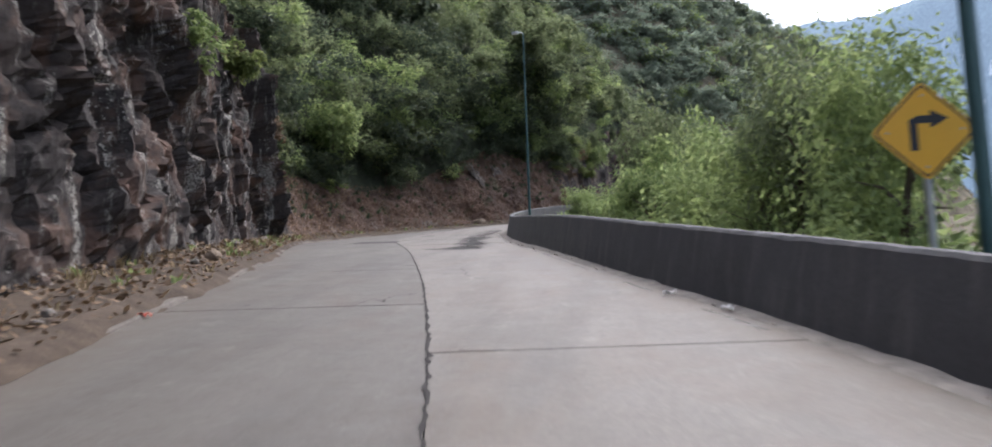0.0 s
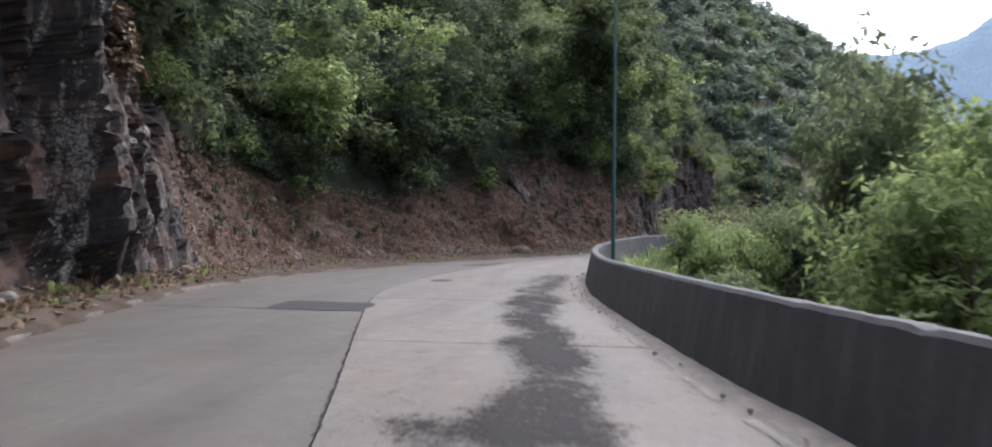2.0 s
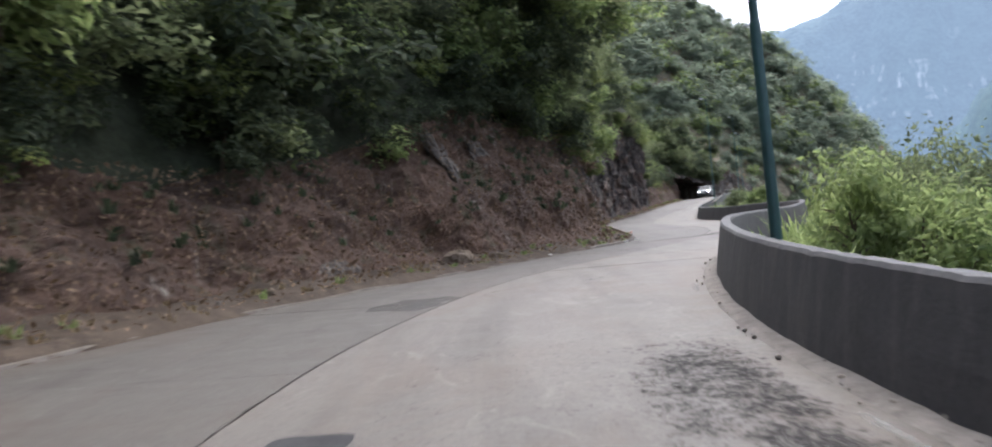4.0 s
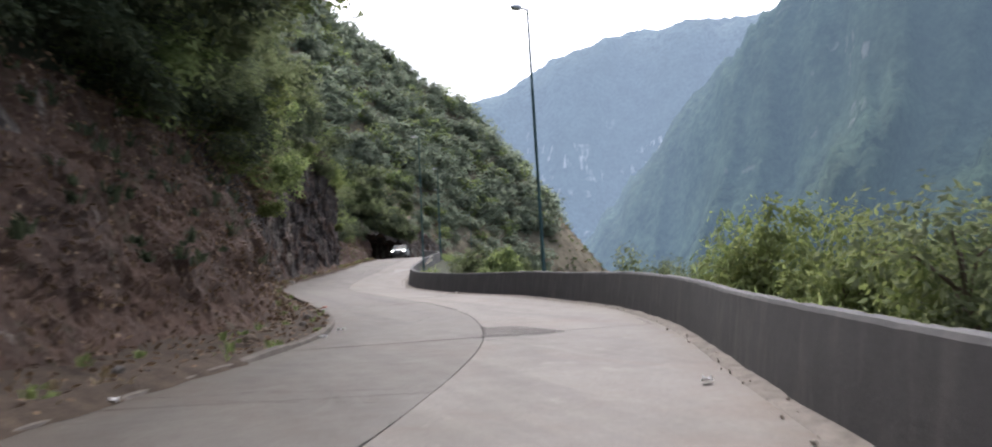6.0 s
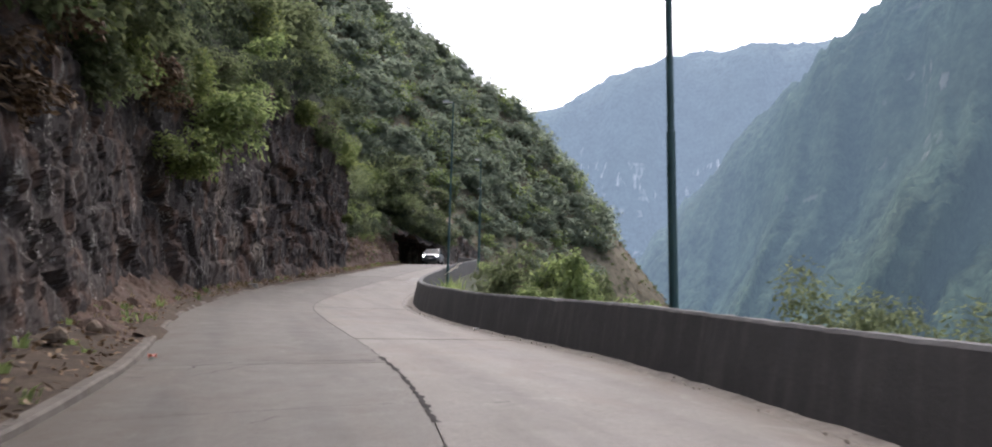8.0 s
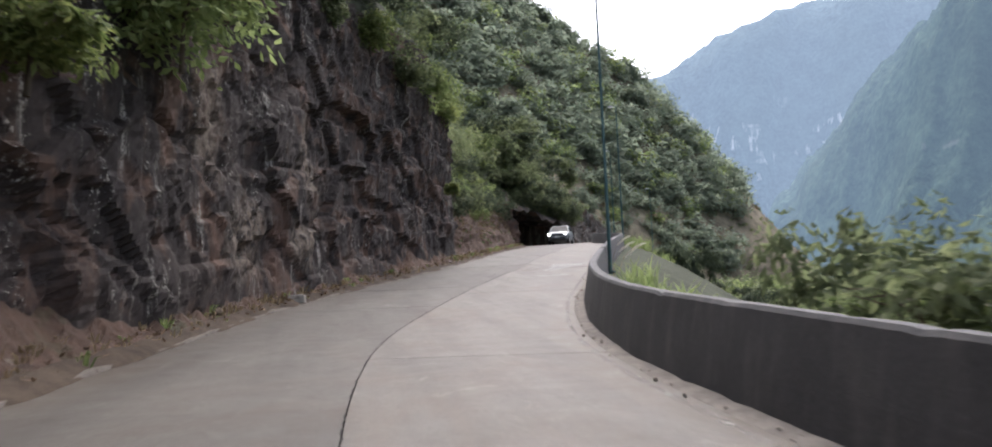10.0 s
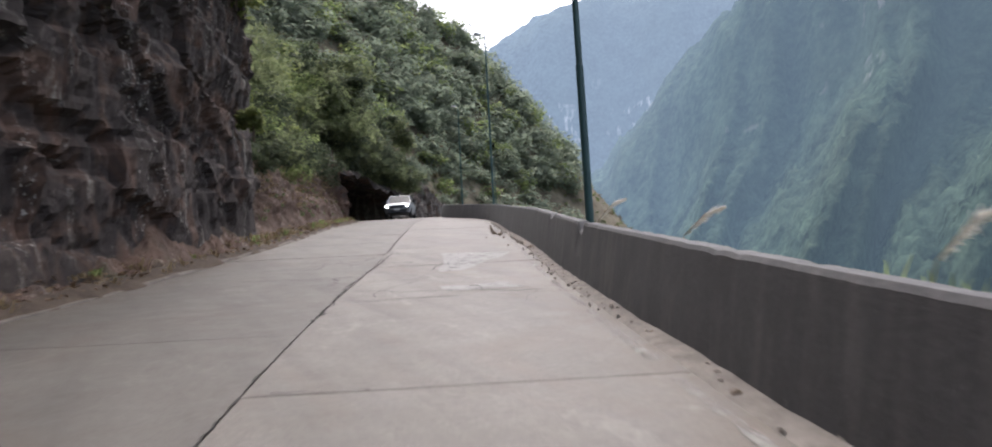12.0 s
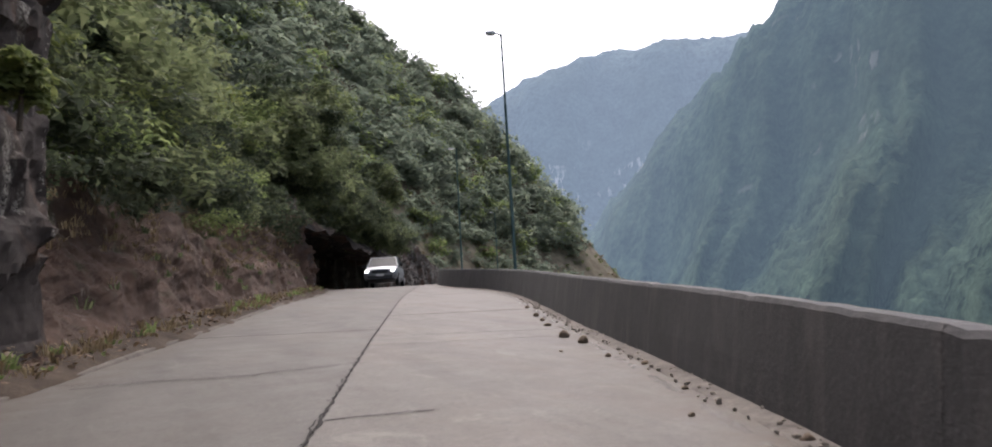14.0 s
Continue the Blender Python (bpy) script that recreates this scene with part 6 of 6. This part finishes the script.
# bushes rooted in the rock and the bank
for s, o, h, r, mat, kind in ((113.6, -4.2, 5.4, 1.9, LEAF_BRIGHT, "dense bright green"), (109.6, -4.2, 3.9, 1.0, LEAF_YELLOW, "yellow-green"), (114.5, -4.9, 7.6, 1.3, LEAF_MID, "mid-green"),
                              (94.0, -5.0, 4.4, 1.1, LEAF_YELLOW, "yellowish"), (96.5, -4.9, 5.4, 1.2, LEAF_MID, "dull green"), (99.2, -4.9, 5.0, 0.9, DEAD, "withered brown"),
                              (97.3, -4.6, 3.6, 0.8, DEAD, "withered brown"), (103.0, -5.0, 6.3, 1.3, LEAF_MID, "dull green"), (64.2, -8.0, 5.7, 2.0, LEAF_BRIGHT, "bright green"), (69.5, -9.0, 6.0, 1.4, LEAF_MID, "mid-green"), (73.5, -9.0, 6.4, 1.4, LEAF_BRIGHT, "bright green"),
                              (84.0, -8.0, 7.5, 1.7, LEAF_BRIGHT, "bright green"), (88.5, -6.6, 5.6, 1.5, LEAF_BRIGHT, "bright green"), (45.2, -5.1, 5.2, 0.7, LEAF_YELLOW, "yellow-green"),
                              (40.0, -4.9, 4.6, 0.8, LEAF_BRIGHT, "bright green"), (50.5, -5.5, 3.9, 0.7, DEAD, "withered reddish"), (131.0, -4.4, 7.6, 1.1, LEAF_MID, "dull green"), (134.2, -4.3, 7.4, 1.2, LEAF_BRIGHT, "fresh green"), (137.6, -4.3, 7.0, 1.1, LEAF_YELLOW, "yellow-green"), (123.5, -4.9, 8.6, 1.0, LEAF_MID, "dull green"), (118.5, -4.9, 8.4, 1.1, LEAF_BRIGHT, "fresh green"),
                              (137.6, -3.9, 3.3, 0.42, LEAF_YELLOW, "yellow-green"), (127.5, -4.7, 8.4, 1.0, LEAF_YELLOW, "yellowish"), (98.2, -4.7, 5.6, 1.1, LEAF_MID, "dull green"),
                              (100.8, -4.8, 6.2, 1.2, LEAF_YELLOW, "yellow-brown"), (101.8, -4.6, 4.7, 0.9, LEAF_MID, "dull green"), (104.6, -4.8, 5.4, 1.1, LEAF_YELLOW, "yellow-brown"), (105.8, -4.9, 6.8, 1.3, LEAF_MID, "dull green"),
                              (107.6, -4.8, 5.6, 1.0, DEAD, "withered brown"), (108.6, -4.9, 6.6, 1.3, LEAF_MID, "mid-green"), (111.2, -4.8, 6.6, 1.2, LEAF_YELLOW, "yellow-green"), (116.6, -4.9, 7.2, 1.2, LEAF_MID, "mid-green")):
    tree("shrub", at(s, o - 0.5, h - r * 0.3), r * 1.1, r * 1.15, mat, kind + " bush rooted in the face of the cut", 1200 + int(s * 3), 0.12 + 0.05 * r, int(1700 * max(r, 0.8)), "shrub", "bushes on the cut face", flat=1.1, low=True)
# the woods that fall away below the road
n = 520
s, d = rng.uniform(24, 200, n), rng.random(n) ** 1.4
o = 10 + 45 * d
high = np.where(s < 74, 4.5 - 0.05 * (o - 10), np.interp(s, (84, 90, 104, 109), (-2.2, -0.2, -0.4, -4.2)))
g_ = np.array([slope_ground(a, b) for a, b in zip(s, o)])
r = rng.uniform(1.7, 3.0, n)
p = at(s, o, np.minimum(np.maximum(g_ + r * 0.5, g_ + rng.uniform(1.5, 8, n)), high - r * 0.6))
for k, templates in ((o < 18, CROWNS), (o >= 18, FAR_CROWNS)):
    mixed_woods("slope_woods", p[k], r[k], templates, "woods on the slope below the road", ((0.45, LEAF_MID, "dense green"), (0.55, LEAF_BRIGHT, "light green")))
TEMPLATE_FAR = [leaf_cloud(20, 250, 0.168, 700 + i, wide=0.9, simple=True, even=0.5) for i in range(6)]
TEMPLATE_NEAR = [leaf_cloud(22, 540, 0.12, 720 + i, wide=0.9, simple=True, even=0.5) for i in range(6)]
xs, ys = rng.uniform(-55, 190, 9000), rng.uniform(182, 400, 9000)
zs = hill_ahead(xs, ys)
dist_road = np.min(np.hypot(xs[:, None] - LX[::20], ys[:, None] - LY[::20]), 1)
way = np.degrees(np.arctan2(xs - 8, ys - 85))
ok = np.flatnonzero((zs > 15) & (dist_road > 9) & (ys < np.interp(xs, SPUR[:, 0], SPUR[:, 1]) + 5) & (way > -8) & (way < 36) & ((xs < 0.54 * ys - 51) | (ys < 222)))[:1950]
rr = rng.uniform(2.8, 5.2, len(ok)) * np.clip(dist_road[ok] / 28, 0.7, 1) * np.interp(zs[ok], (30, 60), (0.75, 1.0))
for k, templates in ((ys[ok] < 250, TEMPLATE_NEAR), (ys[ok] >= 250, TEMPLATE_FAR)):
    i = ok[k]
    mixed_woods("spur_woods", np.stack([xs[i], ys[i], zs[i] + rr[k] * 0.1], -1), rr[k], templates, "woods covering the hill ahead", ((0.88, LEAF_HAZED, "dense grey-green"), (0.12, LEAF_BRIGHT, "fresher green")))

# low scrub and dry grass on the scree at the foot of the hill
TUFT = [leaf_cloud(6, 70, 0.26, 740 + i, wide=0.9, simple=True, even=0.5) for i in range(5)]
g4 = np.random.default_rng(44)
xs, ys = g4.uniform(20, 150, 3400), g4.uniform(190, 320, 3400)
apart, zs = np.min(np.hypot(xs[:, None] - GX, ys[:, None] - GY), 1), hill_ahead(xs, ys)
k = (apart > 8) & (apart < 50) & (zs > 20)
mixed_woods("scree_scrub", np.stack([xs[k], ys[k], zs[k]], -1), g4.uniform(0.5, 1.2, k.sum()), TUFT, "scrub on the scree at the foot of the hill", ((0.35, LEAF_MID, "dull green"), (0.3, LEAF_YELLOW, "yellow-green"), (0.35, DRY, "dry straw-coloured")))

s, o = rng.uniform(179, 235, 540), rng.uniform(-36, -9.5, 540)
o = np.where((s < 203) & (o > -16), o - 7, o)        # none inside the alcove
q = at(s, o, 0)
q[:, 2] = np.maximum(hill_ahead(q[:, 0], q[:, 1]), at(s, o, 0)[:, 2] + 0.2) + 0.5
mixed_woods("spur_shrubs", q, rng.uniform(1.0, 2.2, len(s)), TEMPLATE_FAR, "shrubs on the scree at the bend", ((0.55, LEAF_HAZED, "grey-green"), (0.45, LEAF_MID, "green")))


# ---- grasses ----
def tufts(name, s, o, h, height, n_blades, mat, label, width=0.012):
    """Grass tufts in one mesh: bent, tapering blades."""
    out = []
    for a, b, c, t in zip(s, o, h, height):
        p = at(a, b, c)
        k = n_blades
        ang = rng.uniform(0, 2 * math.pi, k)
        d = np.stack([np.cos(ang), np.sin(ang), 0 * ang], -1)
        side = np.stack([-np.sin(ang), np.cos(ang), 0 * ang], -1) * width * rng.uniform(0.6, 1.6, (k, 1))
        L, bend = t * rng.uniform(0.5, 1.1, (k, 1)), rng.uniform(0.2, 0.8, (k, 1))
        root = p + d * rng.uniform(0, 0.12, (k, 1))
        m_ = root + d * L * bend * 0.4 + np.array([0, 0, 1.0]) * L * 0.6
        e_ = root + d * L * bend + np.array([0, 0, 1.0]) * L * (0.95 - bend * 0.4)
        out.append(np.stack([root - side, root + side, m_ + side * 0.8, m_ - side * 0.8, m_ - side * 0.8, m_ + side * 0.8, e_ + side * 0.1, e_ - side * 0.1], 1).reshape(-1, 3))
    v = np.concatenate(out)
    return tagged(put(name, mesh_from(name, v, blades(v)), mat), label, "grass", kind="stuff")


n = 420
s = np.where(rng.random(n) < 0.3, rng.uniform(24, 80, n), rng.uniform(100, 175, n))
k = rng.random(n)
tufts("verge_grass", s, left_edge(s) - 0.2 + (face(s, 1) - left_edge(s) + 0.1) * k, 0.05 + 0.2 * k, rng.uniform(0.08, 0.28, n), 9, DRY, "sparse dry grass and leaf litter along the verge")
n = 140
s = rng.uniform(26, 175, n)
k = rng.random(n)
tufts("verge_weeds", s, left_edge(s) - 0.2 + (face(s, 1) - left_edge(s) + 0.1) * k, 0.05 + 0.2 * k, rng.uniform(0.08, 0.25, n), 10, LEAF_BRIGHT, "small green weeds along the verge", 0.02)
n = 330
s, k = rng.uniform(140.5, 168, n), rng.random(n)
a_, hh = np.radians(face(s, 3)), face(s, 2) * (0.3 + 0.7 * k ** 0.6)
tufts("bank_grass", s, face(s, 1) - hh / np.tan(a_) + 0.1, hh - 0.1, rng.uniform(0.08, 0.26, n), 10, DRY, "dry grass on the earth bank", 0.009)
n = 60
s, k = rng.uniform(140.5, 168, n), rng.random(n)
a_, hh = np.radians(face(s, 3)), face(s, 2) * (0.2 + 0.8 * k)
tufts("bank_weeds", s, face(s, 1) - hh / np.tan(a_) + 0.1, hh - 0.1, rng.uniform(0.1, 0.25, n), 10, LEAF_MID, "green weeds on the earth bank", 0.018)
n = 900
s = np.where(rng.random(n) < 0.8, rng.uniform(26, 122, n), rng.uniform(150, 185, n))
o = right_edge(s) + 1.05 + rng.random(n) ** 1.5 * 3.2
tufts("slope_grass", s, o, np.array([slope_ground(a, b) for a, b in zip(s, o)]), rng.uniform(0.4, 1.05, n), 12, LEAF_BRIGHT, "long grass behind the parapet", 0.016)


n = 8000
s = np.where(rng.random(n) < 0.35, rng.uniform(21, 58, n), rng.uniform(24, 180, n))
k = rng.random(n)
o = left_edge(s) - 0.1 + (face(s, 1) - left_edge(s) - 0.2) * k
q = at(s, o, 0.08 + 0.26 * k ** 1.6 + rng.uniform(0, 0.06, n))
a = rng.normal(size=(n, 3)) * (1, 1, 0.35)
b = np.cross(a, rng.normal(size=(n, 3)) * (0.4, 0.4, 1))
a, b = (v_ / np.linalg.norm(v_, axis=1)[:, None] * rng.uniform(0.03, 0.08, (n, 1)) for v_ in (a, b))
v = np.stack([q - a, q + b * 0.5, q + a, q - b * 0.5], 1).reshape(-1, 3)
tagged(put("dead_leaves", mesh_from("dead_leaves", v, blades(v)), DEAD), "dead leaves and twigs strewn over the verge", "leaf litter", kind="stuff")

n = 9000
s, k = rng.uniform(56, 94, n), rng.random(n)
a_, hh = np.radians(face(s, 3)), face(s, 2) * k
q = at(s, face(s, 1) - hh / np.tan(a_) + 0.1 + rng.uniform(-0.1, 0.2, n), hh - 0.05)
a = rng.normal(size=(n, 3)) * (0.6, 1, 1)
b = np.cross(a, rng.normal(size=(n, 3)) * (1, 0.4, 0.4))
a, b = (v_ / np.linalg.norm(v_, axis=1)[:, None] * rng.uniform(0.03, 0.085, (n, 1)) for v_ in (a, b))
v = np.stack([q - a, q + b * 0.5, q + a, q - b * 0.5], 1).reshape(-1, 3)
tagged(put("bank_litter", mesh_from("bank_litter", v, blades(v)), DEAD), "dead leaves and root ends on the earth bank", "leaf litter", kind="stuff")
n = 160
s, k = rng.uniform(57, 92, n), rng.random(n)
a_, hh = np.radians(face(s, 3)), face(s, 2) * (0.3 + 0.7 * k)
tufts("bank_ferns", s, face(s, 1) - hh / np.tan(a_) + 0.1, hh - 0.1, rng.uniform(0.15, 0.4, n), 10, LEAF, "dark ferns on the earth bank", 0.03)


def plume_grass(s, o, lean, h, label):
    e = thing("plume_grass", at(s, o, slope_ground(s, o)), heading(s), label, "grass", "plume grasses behind the parapet")
    bm = bmesh.new()
    pts = [(0, 0, -0.05), (lean * 0.15, 0, h * 0.5), (lean * 0.45, 0, h * 0.8), (lean, 0, h), (lean * 1.5, 0, h * 1.06)]
    tube(bm, pts, [0.007, 0.006, 0.005, 0.004, 0.002], 5)
    part("stalk", bm, DRY, e)
    g = np.random.default_rng(int(s))
    m = 260
    t = g.random(m)
    p_ = np.array(pts[2:])
    base = np.stack([np.interp(t, (0, 0.5, 1), p_[:, c]) for c in range(3)], -1)
    d = g.normal(size=(m, 3)) * 0.2 + np.array([0.75, 0, 0.15])
    d /= np.linalg.norm(d, axis=1)[:, None]
    w = np.cross(d, g.normal(size=(m, 3)))
    w *= 0.004 / np.linalg.norm(w, axis=1)[:, None]
    L = (0.1 * np.sin(0.3 + 2.5 * t))[:, None]
    v = np.stack([base - w, base + w, base + d * L + w * 0.3, base + d * L - w * 0.3], 1).reshape(-1, 3)
    put("plume", mesh_from("plume", v, blades(v)), PLUME, e, "pale feathery seed plume")
    return e


for s, o, lean, h in ((119.9, 2.6, 0.45, 1.12), (124.2, 2.55, 0.42, 1.05), (128.6, 2.55, 0.4, 1.1)):
    plume_grass(s, o, lean, h, "plume grass with a pale feathery head behind the parapet")

# ---- road slabs, last: two lanes of cast concrete ----
SEAM = np.array([(0, 0.0), (25.7, -0.17), (34, -0.35), (42, -0.8), (46, -1.19), (52, -1.71), (60, -1.95), (70.4, -1.74), (74.8, -1.17), (82, -0.1), (89, 0.22), (93, 0.42), (97, 0.3),
                 (106, -0.6), (113, -1.15), (124, -1.14), (130.3, -0.89), (140, -0.87), (160, -0.6), (177, -0.36), (240, -0.9)])
seam_ = eased(np.interp(FINE, SEAM[:, 0], SEAM[:, 1]))
# the open joints that show, lane by lane; the others between them are tight
for lane, wide in enumerate(((31.0, 35.6, 49.9, 70.6, 78.0, 89.6, 96.3, 129.0, 137.6, 143.2), (28.0, 34.6, 70.5, 74.1, 84.0, 121.1, 126.0, 134.8, 140.4, 141.6))):
    joints = [0.0]
    for stop in (*wide, 230.0):
        count_ = max(1, round((stop - joints[-1]) / 5.6))
        joints += np.linspace(joints[-1], stop, count_ + 1)[1:].tolist()
    for a, b in zip(joints, joints[1:]):
        ga, gb = (0.006 if j in wide else 0.0012 for j in (a, b))
        s = np.linspace(a + ga, b - gb, 9)
        m = np.interp(s, FINE, seam_)
        lo, hi = (left_edge(s) + 0.01, m - 0.006) if lane == 0 else (m + 0.006, right_edge(s) + 0.3)
        k = np.linspace(0, 1, 12)
        lift, tilt = rng.normal() * 0.0015, rng.normal() * 0.0015
        top = np.stack([at(s, lo + (hi - lo) * q, lift + tilt * q) for q in k], 1)
        low = np.stack([at(s, o, -0.06) for o in (lo, hi)], 1)
        rows = np.concatenate([low[:, :1], top, low[:, 1:]], 1)
        v = rows.reshape(-1, 3)
        f = grid_faces(9, 14)
        ends = []
        for r in (0, 8):
            q = [r * 14 + i for i in range(14)]
            ends += [[q[0], q[i], q[i + 1], q[i + 2]] for i in range(1, 12, 2)]
        me = mesh_from("slab", v, np.vstack([f, np.array(ends)]))
        off = np.stack([lo, *(lo + (hi - lo) * q_ for q_ in k), hi], 1)
        middle = np.abs(off - ((lo + hi - 0.3 * lane) / 2)[:, None])
        outer = np.abs(off - (left_edge(s) if lane == 0 else right_edge(s) + 0.2)[:, None])
        for key, value in (("across", middle), ("rim", outer)):
            me.attributes.new(key, "FLOAT", "POINT").data.foreach_set("value", value.astype(np.float32).ravel())
        put("slab", me, ROAD if lane else ROAD_LEFT, road)
# the long seam has crumbled: its broken edge wanders, wide in some stretches and closed in others
for i, (s0, s1, w) in enumerate(((22, 33.6, 0.05), (33.6, 41, 0.035), (41, 53, 0.035), (56, 63, 0.02), (70.7, 77, 0.025), (83.5, 92, 0.05), (92, 97.2, 0.1), (97.2, 112, 0.022), (112, 124, 0.028), (133.6, 150, 0.04), (150, 172, 0.03))):
    q = np.arange(s0, s1, 0.5)
    crack(list(zip(q, np.interp(q, FINE, seam_))), w * 0.7, 600 + i, 0.0082, 0.009)
